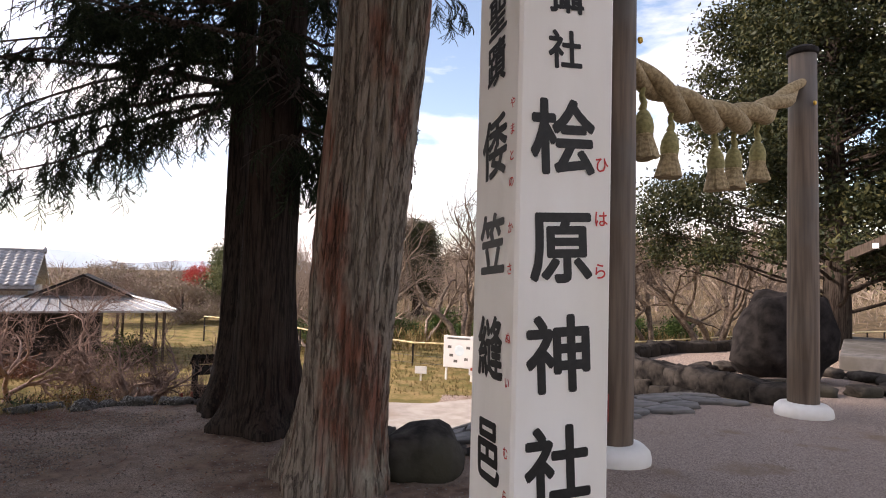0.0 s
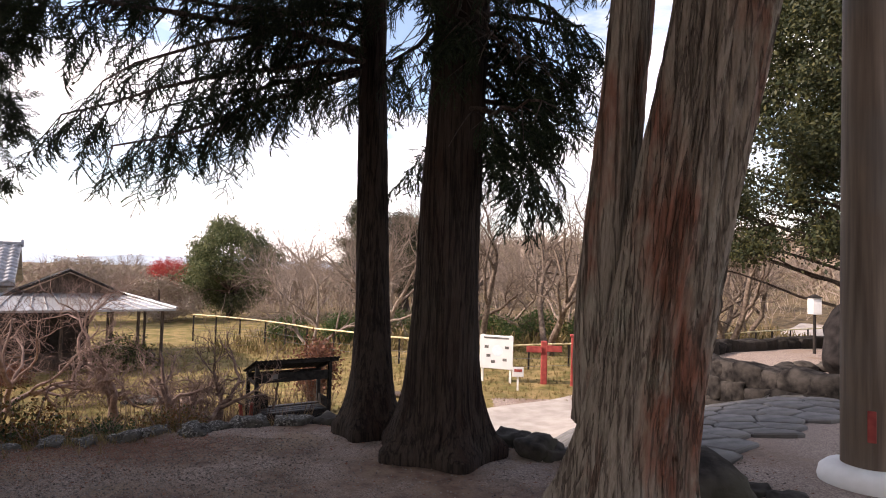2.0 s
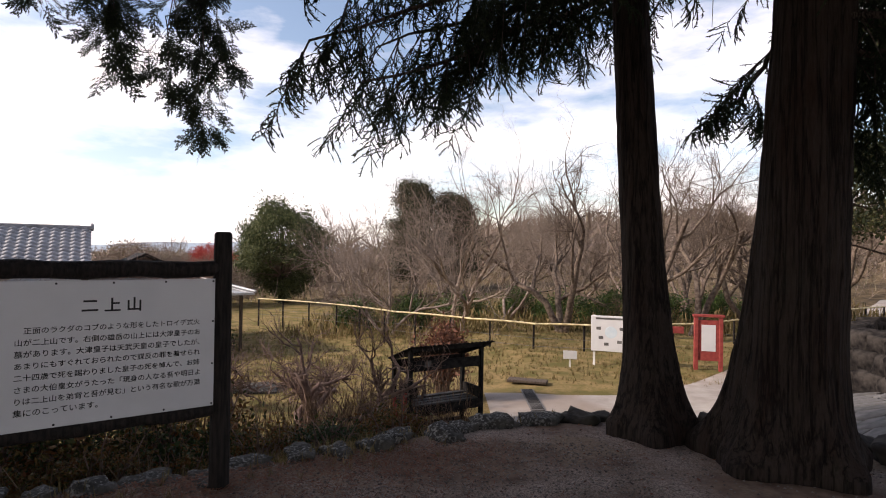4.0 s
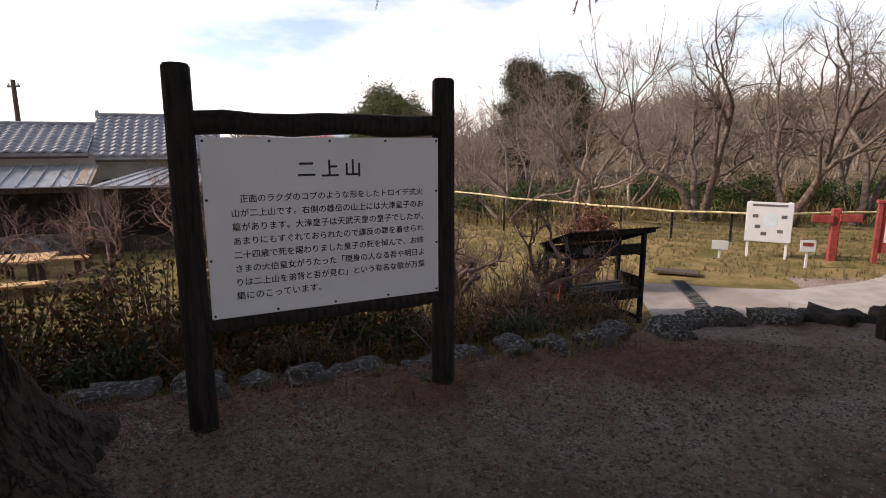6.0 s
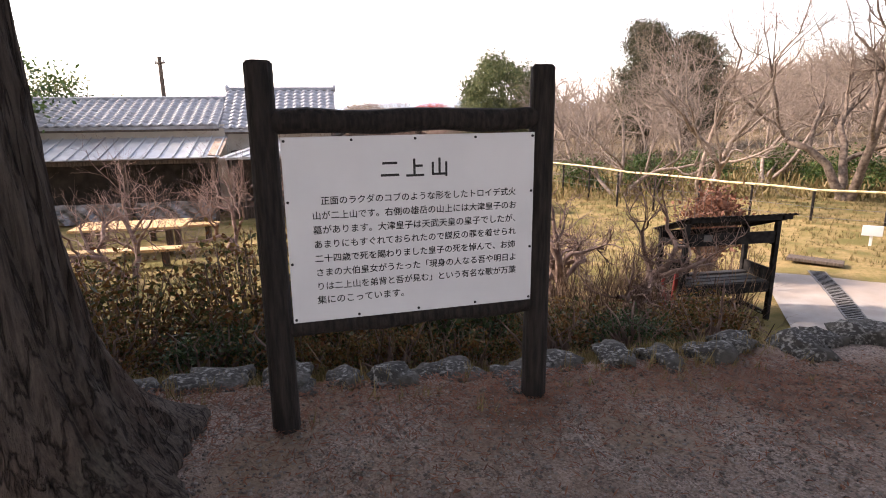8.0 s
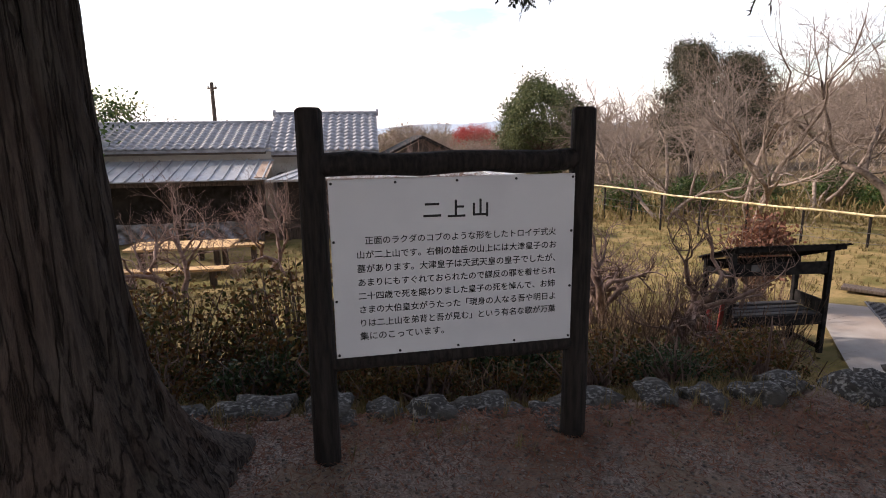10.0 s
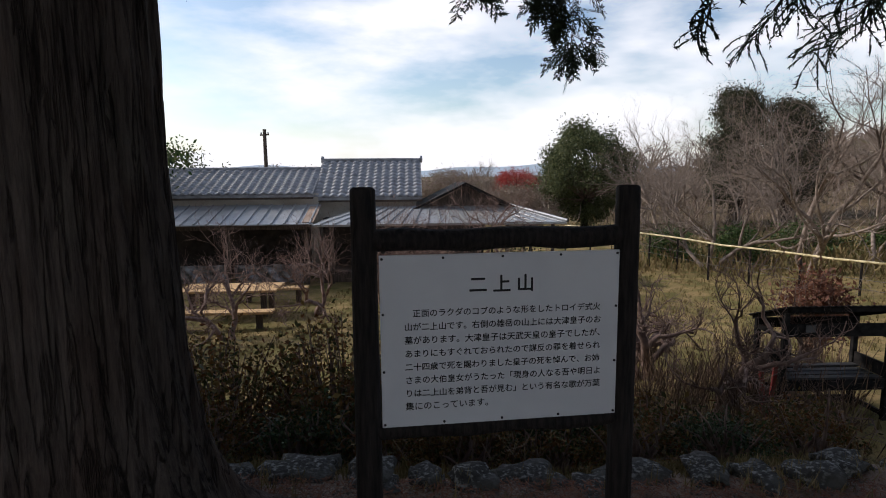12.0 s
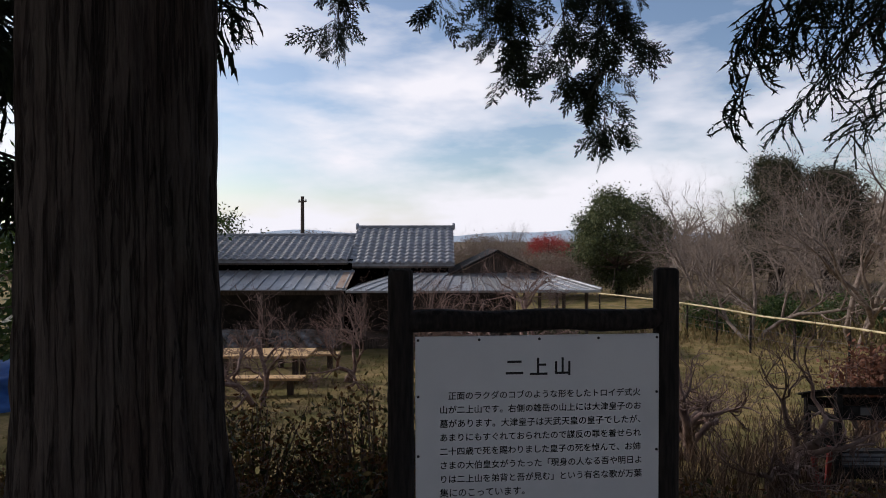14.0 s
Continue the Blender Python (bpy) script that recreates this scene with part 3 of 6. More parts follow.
def frond(rng, length=0.3, axes=7, needles=11):
    """One hanging cedar spray: curved drooping fingers along a stalk, each set close with short needles."""
    V, F = [], []

    def strip_of(p, q, w):
        d = q - p
        s = np.cross(d, rng.normal(size=3))
        s *= w / (np.linalg.norm(s) + 1e-9)
        k = len(V)
        V.extend([p - s, p + s, q])
        F.append((k, k + 1, k + 2))

    for i in range(axes):
        a = (-1) ** i * rng.uniform(0.15, 1.0)
        ln = length * rng.uniform(0.55, 1.0)
        c = np.array([0.22 * i / axes, 0, -0.03 * i / axes])
        d = np.array([math.cos(a), math.sin(a), rng.uniform(-0.1, 0.35)])
        for j in range(needles):
            n = c + d * ln / needles
            strip_of(c - d * 0.01, n + d * 0.02, 0.0075)
            for _ in range(2):
                e = d * 0.9 + rng.normal(size=3) * 0.55
                e /= np.linalg.norm(e)
                strip_of(c, c + e * rng.uniform(0.022, 0.045), 0.0065)
            d = d + np.array([0, 0, -0.11]) + rng.normal(size=3) * 0.05
            d /= np.linalg.norm(d)
            c = n
    return np.array(V), np.array(F)


def flat_spray(rng):
    """One cypress spray: a flat fan of scaly lobes that branch by turns to either side."""
    V, F = [], []

    def lobe(c, a, ln, w):
        u, v = np.array([math.cos(a), math.sin(a), 0]), np.array([-math.sin(a), math.cos(a), 0])
        k = len(V)
        z = np.array([0, 0, rng.normal() * 0.006 - 0.5 * c[0] ** 2])
        V.extend([c + z, c + u * ln * 0.45 + v * w + z, c + u * ln + z, c + u * ln * 0.45 - v * w + z])
        F.extend([(k, k + 1, k + 2), (k, k + 2, k + 3)])

    for i in range(9):
        x = 0.03 * i
        lobe(np.array([x - 0.01, 0, 0]), rng.normal() * 0.1, 0.05, 0.006)
        sg = 1 if i % 2 else -1
        ln = 0.15 * (1 - 0.07 * i) * rng.uniform(0.7, 1.1)
        a = sg * rng.uniform(0.55, 0.85)
        for j in range(6):
            c = np.array([x, 0, 0]) + np.array([math.cos(a), math.sin(a), 0]) * ln * j / 6
            lobe(c, a + rng.normal() * 0.15, 0.04, 0.007)
            lobe(c, a + 0.7 * (1 if j % 2 else -1), 0.045 * (1 - 0.08 * j), 0.007)
    return np.array(V), np.array(F)


def scatter(kinds, places, ways, sizes, rng, tilt=0.35):
    """Copies of small triangle clumps joined into one array; x of a clump points along its way."""
    vs, fs, base = [], [], 0
    for p, w, s in zip(places, ways, sizes):
        V, F = kinds[rng.integers(len(kinds))]
        w = w + rng.normal(size=3) * tilt * 0.4
        w /= np.linalg.norm(w) + 1e-9
        up = np.array([0, 0, 1.0]) + rng.normal(size=3) * tilt
        y = np.cross(up, w)
        y /= np.linalg.norm(y) + 1e-9
        z = np.cross(w, y)
        vs.append(p + s * (V[:, :1] * w + V[:, 1:2] * y + V[:, 2:3] * z))
        fs.append(F + base)
        base += len(V)
    return np.concatenate(vs), np.concatenate(fs)


def limb_line(p, q, sag, r0, r1, n=9, rng=None, wob=0.05):
    p, q = np.array(p, float), np.array(q, float)
    s = np.linspace(0, 1, n)[:, None]
    c = p + (q - p) * s
    c[:, 2] -= sag * (s[:, 0] ** 2)
    if rng is not None:
        c[1:] += np.cumsum(rng.normal(size=(n - 1, 3)) * wob, 0)
    return np.concatenate([c, (r0 + (r1 - r0) * s)], 1)


def dress(limbs, rng, every=0.16, side=0.75, per=5, size=(0.7, 1.2), start=0.25, droop=0.55):
    """Side shoots and hanging sprays along limbs. Returns the shoots and the places, ways and sizes of sprays."""
    shoots, P, W, S = [], [], [], []
    for line in limbs:
        c = line[:, :3]
        seg = np.linalg.norm(np.diff(c, axis=0), axis=1)
        cum = np.r_[0, np.cumsum(seg)]
        n = max(3, int(cum[-1] / (every * (2.6 if c[0, 2] > 5.4 else 1.15))))
        for s in np.linspace(start, 1, n):
            a = np.array([np.interp(s * cum[-1], cum, c[:, k]) for k in range(3)])
            d = c[-1] - c[0]
            d /= np.linalg.norm(d) + 1e-9
            sd = np.cross(d, [0, 0, 1.0])
            sd /= np.linalg.norm(sd) + 1e-9
            for sg in (-1, 1):
                ln = side * rng.uniform(0.45, 1.15) * (1.15 - 0.5 * s)
                b = a + (d * rng.uniform(0.2, 0.8) + sd * sg * rng.uniform(0.4, 1.0)) * ln
                b[2] -= droop * ln * rng.uniform(0.5, 1.5)
                sh = limb_line(a, b, 0.12 * ln, 0.008, 0.003, 4)
                shoots.append(sh)
                for u in np.linspace(0.25, 1, per):
                    if noise.noise(Vector(b * 1.7)) < -0.03 and rng.uniform() < 0.88:
                        continue
                    i = u * 3
                    k = min(2, int(i))
                    q = sh[k, :3] + (sh[k + 1, :3] - sh[k, :3]) * (i - k)
                    w = (b - a) / (ln + 1e-9) + rng.normal(size=3) * 0.4
                    w[2] -= droop * 1.0
                    P.append(q)
                    W.append(w)
                    S.append(rng.uniform(*size))
    return shoots, P, W, S


RNG = np.random.default_rng(3)
FRONDS = [frond(RNG) for _ in range(6)]
SPRAYS = [flat_spray(RNG) for _ in range(6)]


def cedar(name, label, axis, limbs, bark=M_BARK, flare=(0.25, 0.3), stems=(), depth=0.05, seed=1.0, foliage=M_FOL, rng=None, every=0.13, side=0.7, per=6, n=72, size=(0.7, 1.2), droop=0.55, start=0.25, high=(), spray=(3.2, 5.0), many=80, kinds=None):
    x, y, z = axis[0][:3]
    t = thing(name, pose(x, y, z), label, "tree")
    sh = np.array([x, y, z])
    v, f = trunk_arrays(axis, seed=seed, depth=depth, flare=flare, n=n)
    part("trunk", mesh_np("trunk", v - sh, f, bark, True), bark, t)
    for k, st in enumerate(stems):
        v, f = trunk_arrays(st, n=90, rows=60, seed=seed + 4 + k, depth=depth)
        part("stem", mesh_np("stem", v - sh, f, bark, True), bark, t)
    if limbs:
        rng = rng or np.random.default_rng(int(seed * 10))
        lines = [limb_line(*l, 9, rng, 0.04) for l in limbs]
        for ln in lines:
            v, f = tubes([ln], 7)
            part("limb", mesh_np("limb", v - sh, f, M_BARKD, True), M_BARKD, t)
        shoots, P, W, S = dress(lines, rng, every, side, per, size, start, droop)
        v, f = tubes(shoots, 3)
        tagged(part("twigwork", mesh_np("twigwork", v - sh, f, M_BARKD), M_BARKD, t), kind="stuff")
        # Extra foliage clumps, mostly above the view, added to shade the ground.
        for x1, y1, z1, r1 in high:
            for _ in range(many):
                d = rng.normal(size=3)
                d /= np.linalg.norm(d)
                P.append(np.array([x1, y1, z1]) + d * rng.uniform(0.3, 1) * np.array([r1, r1, r1 * 0.55]))
                W.append(np.array([d[0], d[1], -0.4]))
                S.append(rng.uniform(*spray))
        v, f = scatter(kinds or FRONDS, P, W, S, rng)
        part("crown", mesh_np("crown", v - sh, f, foliage), foliage, t)
    return t


def ring_limbs(x, y, z0, z1, count, reach, rng, sag=0.6, yaw0=0, yaw1=360, lift=0.25):
    out = []
    for i in range(count):
        a = radians(rng.uniform(yaw0, yaw1))
        z = rng.uniform(z0, z1)
        r = reach * rng.uniform(0.6, 1.1)
        out.append(((x, y, z), (x + r * math.cos(a), y + r * math.sin(a), z + lift * r), sag * rng.uniform(0.5, 1.4), 0.034, 0.009))
    return out


rg = np.random.default_rng(11)


def hanging_boughs():
    """Low boughs that hang over the board from the trunk beside it, ending in flat scaly sprays."""
    rng = np.random.default_rng(44)
    x, y = -7.3, 4.05
    t = thing("cypress_bough", pose(x, y, 4.2), "drooping cypress boughs with flat dark green sprays overhead", "branch")
    sh = np.array([x, y, 4.2])
    ends = [(-7.13, 6.21, 2.9), (-6.49, 6.52, 2.68), (-6.37, 6.56, 2.89), (-6.89, 6.34, 3.11), (-7.97, 5.54, 3.25), (-6.66, 6.45, 3.1), (-7.5, 5.96, 3.58), (-7.03, 6.27, 3.46), (-6.36, 6.56, 3.25)]
    P, W, S, fine = [], [], [], []
    for q in ends:
        p = (-7.3, 4.05, 5.3)
        ln = limb_line(p, (q[0], q[1], q[2] + 0.9), -0.4, 0.03, 0.007, 12, rng, 0.02)
        tail = limb_line(ln[-1, :3], q, 0.1, 0.007, 0.003, 6, rng, 0.03)
        v, f = tubes([np.concatenate([ln, tail[1:]])], 6)
        part("bough", mesh_np("bough", v - sh, f, M_BARKD, True), M_BARKD, t)
        for c in np.concatenate([ln[-3:], tail, tail[1:]]):
            for _ in range(3):
                d = np.array([rng.normal(), rng.normal(), -0.9 + 0.5 * rng.normal()])
                d /= np.linalg.norm(d)
                e = c[:3] + d * rng.uniform(0.08, 0.26)
                fine.append([(*c[:3], 0.003), (*e, 0.0015)])
                for k in range(3):
                    P.append(c[:3] + (e - c[:3]) * (k + 1) / 3)
                    W.append(d + rng.normal(size=3) * 0.45 + np.array([0, 0, -0.35]))
                    S.append(rng.uniform(0.45, 0.8))
    v, f = tubes(fine, 3)
    tagged(part("twigwork", mesh_np("twigwork", v - sh, f, M_BARKD), M_BARKD, t), kind="stuff")
    v, f = scatter(SPRAYS, P, W, S, rng, 0.8)
    part("crown", mesh_np("crown", v - sh, f, M_FOL), M_FOL, t)


# Angles of limbs count from +x, anticlockwise.
cedar("cedar_tree", "leaning forked cedar with stringy reddish grey bark", [(-0.69, 4.95, -0.05, 0.34), (-0.56, 4.77, 0.9, 0.315), (-0.46, 4.61, 1.8, 0.30), (-0.22, 4.36, 3.5, 0.27), (0.15, 4.1, 8.0, 0.2)],
      ring_limbs(-0.1, 4.2, 5.8, 9.0, 22, 3.0, rg, 0.9), M_BARK, (0.16, 0.35), [[(-0.80, 5.1, 0.6, 0.16), (-0.80, 4.98, 1.5, 0.17), (-0.75, 4.93, 2.3, 0.15), (-0.66, 4.88, 3.5, 0.13), (-0.45, 4.8, 7.5, 0.1)]], 0.11, 1.0, rng=rg, n=200)
# The next two trunks take the bark darkened to look backlit.
cedar("cedar_tree", "thick upright cedar with bark coloured dark as backlit and drooping sprays", [(-1.93, 6.5, -0.1, 0.33), (-1.92, 6.35, 1.0, 0.30), (-1.9, 6.3, 1.8, 0.28), (-1.84, 6.25, 3.6, 0.25), (-1.7, 6.2, 8.0, 0.18)],
      ring_limbs(-1.85, 6.25, 3.0, 5.3, 22, 1.1, rg, 0.4, -75, 85, 0.1) + ring_limbs(-1.8, 6.25, 3.8, 5.6, 14, 2.8, rg, 0.5, 100, 260) + ring_limbs(-1.8, 6.25, 5.2, 9.0, 20, 3.0, rg, 0.8), M_BARKBACKLIT, (0.25, 0.4), (), 0.05, 2.0, rng=rg, every=0.19, per=5, size=(0.6, 1.0), high=((-1.8, 6.0, 9.5, 2.8),))
cedar("cedar_tree", "slender cedar coloured dark as backlit beside a thicker one", [(-2.68, 7.1, -0.1, 0.21), (-2.72, 7.25, 1.0, 0.185), (-2.76, 7.32, 1.8, 0.172), (-2.85, 7.45, 4.0, 0.15), (-2.9, 7.5, 8.0, 0.1)],
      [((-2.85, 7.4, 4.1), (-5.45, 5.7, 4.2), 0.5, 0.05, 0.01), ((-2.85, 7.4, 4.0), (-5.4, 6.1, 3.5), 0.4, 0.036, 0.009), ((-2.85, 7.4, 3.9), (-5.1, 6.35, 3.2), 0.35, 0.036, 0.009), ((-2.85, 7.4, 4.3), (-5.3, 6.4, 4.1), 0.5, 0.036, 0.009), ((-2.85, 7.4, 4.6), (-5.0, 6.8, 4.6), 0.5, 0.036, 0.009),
       ((-2.85, 7.4, 3.95), (-4.5, 7.2, 3.75), 0.3, 0.03, 0.008), ((-2.85, 7.4, 3.9), (-5.0, 6.8, 3.6), 0.3, 0.03, 0.008), ((-2.85, 7.4, 4.4), (-5.2, 5.9, 4.3), 0.4, 0.036, 0.009), ((-2.85, 7.4, 4.6), (-5.5, 6.1, 4.5), 0.4, 0.03, 0.008), ((-2.85, 7.4, 4.0), (-4.2, 6.6, 4.0), 0.3, 0.03, 0.008)] + ring_limbs(-2.85, 7.45, 4.6, 6.4, 10, 3.0, rg, 0.5, 110, 290), M_BARKBACKLIT, (0.16, 0.35), (), 0.05, 3.0, rng=rg, every=0.2, side=0.64, per=5, size=(0.58, 0.95), start=0.2, droop=0.75, high=((-3.2, 7.2, 8.5, 3.0), (-4.5, 5.5, 9.5, 2.6)))
# Its high clumps are unseen canopy, added to dim the board's surroundings.
cedar("cedar_tree", "broad cedar trunk with furrowed bark beside the information board", [(-7.37, 3.9, -0.1, 0.36), (-7.37, 3.9, 0.8, 0.325), (-7.37, 3.9, 1.7, 0.305), (-7.36, 3.92, 3.5, 0.285), (-7.3, 4.0, 9.0, 0.2)],
      ring_limbs(-7.3, 4.0, 6.2, 9.5, 26, 3.0, rg, 0.6), M_BARKD, (0.38, 0.35), (), 0.085, 4.0, n=120, high=((-7.3, 4.0, 9.0, 3.4), (-6.0, 3.0, 10.5, 3.0), (-10.5, 2.0, 9.5, 3.0), (-8.0, 0.5, 8.5, 2.6), (-6.5, -1.5, 8.0, 2.6)), rng=rg, many=120, side=0.42, start=0.5, size=(0.55, 0.85), every=0.3)
hanging_boughs()
cedar("cedar_tree", "tall dense cedar at the terrace edge", [(-12.6, 3.6, -0.1, 0.36), (-12.6, 3.6, 2, 0.3), (-12.5, 3.6, 12.0, 0.12)], ring_limbs(-12.6, 3.6, 2.6, 11.5, 44, 3.0, rg, 0.9), M_BARKD, (0.25, 0.4), (), 0.05, 5.0, rng=rg, every=0.3, size=(1.2, 1.9), n=40, high=((-12.6, 3.6, 8.0, 3.4), (-12.6, 3.6, 5.0, 3.2)))
# Added left of the view to block sun from the terrace.
cedar("cedar_tree", "tall dense cedar added out of view at the garden edge for shade", [(-16.6, 4.4, -1.6, 0.36), (-16.6, 4.4, 2, 0.3), (-16.6, 4.4, 12.0, 0.12)], ring_limbs(-16.6, 4.4, 4.6, 11.5, 40, 2.8, rg, 0.6), M_BARKD, (0.25, 0.4), (), 0.05, 6.0, rng=rg, every=0.5, size=(1.8, 2.8), n=32, per=4, high=((-16.6, 4.4, 7.0, 3.0), (-16.6, 4.4, 9.5, 2.6), (-17.5, 6.0, 8.0, 2.2)))
# Unseen cedars, added to keep sun and skylight off the terrace.
for bx, by in ((-9.5, -3.5), (-4.5, -4.5), (1.0, -4.0), (-13.0, -1.0), (5.5, -3.0), (-17.5, 0.2), (-20.5, 2.4), (-15.4, 1.6)):
    cedar("cedar_tree", "tall dense unseen cedar added round the terrace to shade it", [(bx, by, -0.1, 0.36), (bx, by, 3, 0.3), (bx, by, 12.0, 0.12)], ring_limbs(bx, by, 4.2, 11.5, 30, 3.6, rg, 0.6), M_BARKD, (0.25, 0.4), (), 0.05, bx + 20, rng=rg, every=0.9, size=(2.4, 3.4), n=32, per=3, high=((bx, by, 8.0, 3.6), (bx, by + 1.5, 10.0, 3.0)))

# ---- information board ----


def info_board():
    a, b = Vector((-6.74, 4.836)), Vector((-5.875, 5.563))
    yaw = math.degrees(math.atan2(b.y - a.y, b.x - a.x))
    w = (b - a).length
    t = thing("information_board", pose(a.x, a.y, 0, 0, 0, yaw), "white information board with Japanese text in a dark round-post timber frame", "sign board")

    def post(x, top, r0, seed):
        v, f = trunk_arrays([(x, 0, -0.3, r0), (x, 0, top, r0 * 0.9)], n=20, rows=24, seed=seed, depth=0.02)
        k = len(v)
        v = np.concatenate([v, v[-20:] * [1, 1, 1] + (np.array([x, 0, top + 0.012]) - v[-20:]) * [0.25, 0.25, 1]])
        idx = np.arange(20)
        cap = np.stack([k - 20 + idx, k - 20 + (idx + 1) % 20, k + (idx + 1) % 20, k + idx], -1)
        f = np.concatenate([f, cap])
        me = mesh_np("post", v, f, M_WOODD, True)
        ob = part("post", me, M_WOODD, t)
        bm = bmesh.new()
        bmesh.ops.create_circle(bm, cap_ends=True, radius=r0 * 0.8, segments=20, matrix=Matrix.Translation((x, 0, top + 0.010)))
        part("end_grain", bm, M_WOODD, ob)

    post(-0.048, 1.547, 0.064, 1.0)
    post(w + 0.045, 1.545, 0.060, 2.0)
    for z, r in ((1.322, 0.05), (0.44, 0.045)):
        v, f = tubes([[(-0.02 + (w + 0.04) * i / 8, 0, z + 0.006 * math.sin(i * 1.7), r + 0.003 * math.sin(i * 2.3)) for i in range(9)]], 12)
        part("cross_rail", mesh_np("cross_rail", v, f, M_WOODD, True), M_WOODD, t)
    x0, x1, z0, z1 = 0.015, w - 0.015, 0.478, 1.263
    part("panel", boxm(x0, -0.062, z0, x1, -0.048, z1, 0.002), M_BOARD, t, "white painted panel")
    pw, ph = x1 - x0, z1 - z0
    for i in range(5):
        for z in (z0 + 0.015, z1 - 0.015):
            part("bolt", lathe([(0.006, 0), (0.006, 0.004), (0.003, 0.006)], 8), M_INK, t, m=pose(x0 + 0.012 + (pw - 0.024) * i / 4, -0.062, z, 90))
    for i in (1, 2):
        for x in (x0 + 0.012, x1 - 0.012):
            part("bolt", lathe([(0.006, 0), (0.006, 0.004), (0.003, 0.006)], 8), M_INK, t, m=pose(x, -0.062, z0 + ph * i / 3, 90))
    title = text_mesh("二 上 山", 0.085, M_INK, 0.0018)
    part("lettering", title, M_INK, t, m=pose(x0 + pw * 0.497, -0.064, z0 + ph * 0.815, 90))
    lines = ["　正面のラクダのコブのような形をしたトロイデ式火", "山が二上山です。右側の雄岳の山上には大津皇子のお", "墓があります。大津皇子は天武天皇の皇子でしたが、", "あまりにもすぐれておられたので謀反の罪を着せられ",
             "二十四歳で死を賜わりました皇子の死を悼んで、お姉", "さまの大伯皇女がうたった「現身の人なる吾や明日よ", "りは二上山を弟背と吾が見む」という有名な歌が万葉", "集にのこっています。"]
    for i, s in enumerate(lines):
        me = text_mesh(s, 0.05, M_INK, 0.0005, "LEFT")
        xs = [v.co.x for v in me.vertices]
        full = pw * 0.825 * len(s) / 24
        k = full / (max(xs) - (0 if s[0] == "　" else min(xs)) + 1e-6)
        part("lettering", me, M_INK, t, m=pose(x0 + pw * 0.095, -0.064, z0 + ph * (0.665 - 0.078 * i), 90) @ Matrix.Diagonal((k, min(k, 1.0), 1, 1)))
    return t


info_board()

# ---- white shrine signpost ----


def signpost():
    yaw = 23.4
    t = thing("shrine_signpost", pose(0.705, 2.585, -0.028, 0, 0, yaw), "tall square white shrine signpost with brushed black characters", "sign post")
    part("post", boxm(0.0, 0, -0.2, 0.44, 0.475, 3.9, 0.014), M_POST, t)
    front = [("攝", 2.86, 0.17), ("社", 2.62, 0.16), ("桧", 2.24, 0.31), ("原", 1.79, 0.30), ("神", 1.35, 0.31), ("社", 0.91, 0.30)]
    side = [("聖", 2.84, 0.20), ("蹟", 2.62, 0.20), ("倭", 2.23, 0.27), ("笠", 1.80, 0.27), ("縫", 1.35, 0.27), ("邑", 0.91, 0.27)]
    red = [("ひ", 2.16, 0.07), ("は", 1.93, 0.07), ("ら", 1.71, 0.07)]
    red2 = [("や", 2.40, 0.05), ("ま", 2.29, 0.05), ("と", 2.18, 0.05), ("の", 2.07, 0.05), ("か", 1.88, 0.05), ("さ", 1.71, 0.05), ("ぬ", 1.43, 0.05), ("い", 1.25, 0.05), ("む", 0.97, 0.05), ("ら", 0.80, 0.05)]
    rnd = random.Random(2)
    for rows, ink, w, at, face in ((front, M_INK, 0.029, 0.205, 0), (red, M_RED, 0.012, 0.385, 0), (side, M_INK, 0.028, 0.245, 1), (red2, M_RED, 0.012, 0.055, 1)):
        for s, z, size in rows:
            me = text_mesh(s, size * 1.05, ink, size * w)
            sx = 0.95 if face == 0 else 1.0
            turn = pose(at, -0.002, z, 90, 0, rnd.uniform(-1, 1) * 0) if face == 0 else pose(-0.002, at, z, 90, 0, -90)
            part("lettering", me, ink, t, m=turn @ pose(0, 0, 0, 0, 0, 3) @ Matrix.Diagonal((sx, 1.0, 1, 1)))
    return t


signpost()

# ---- rope gate ----
TL, TR = Vector((1.74, 6.05, 0)), Vector((4.9, 8.9, 0))


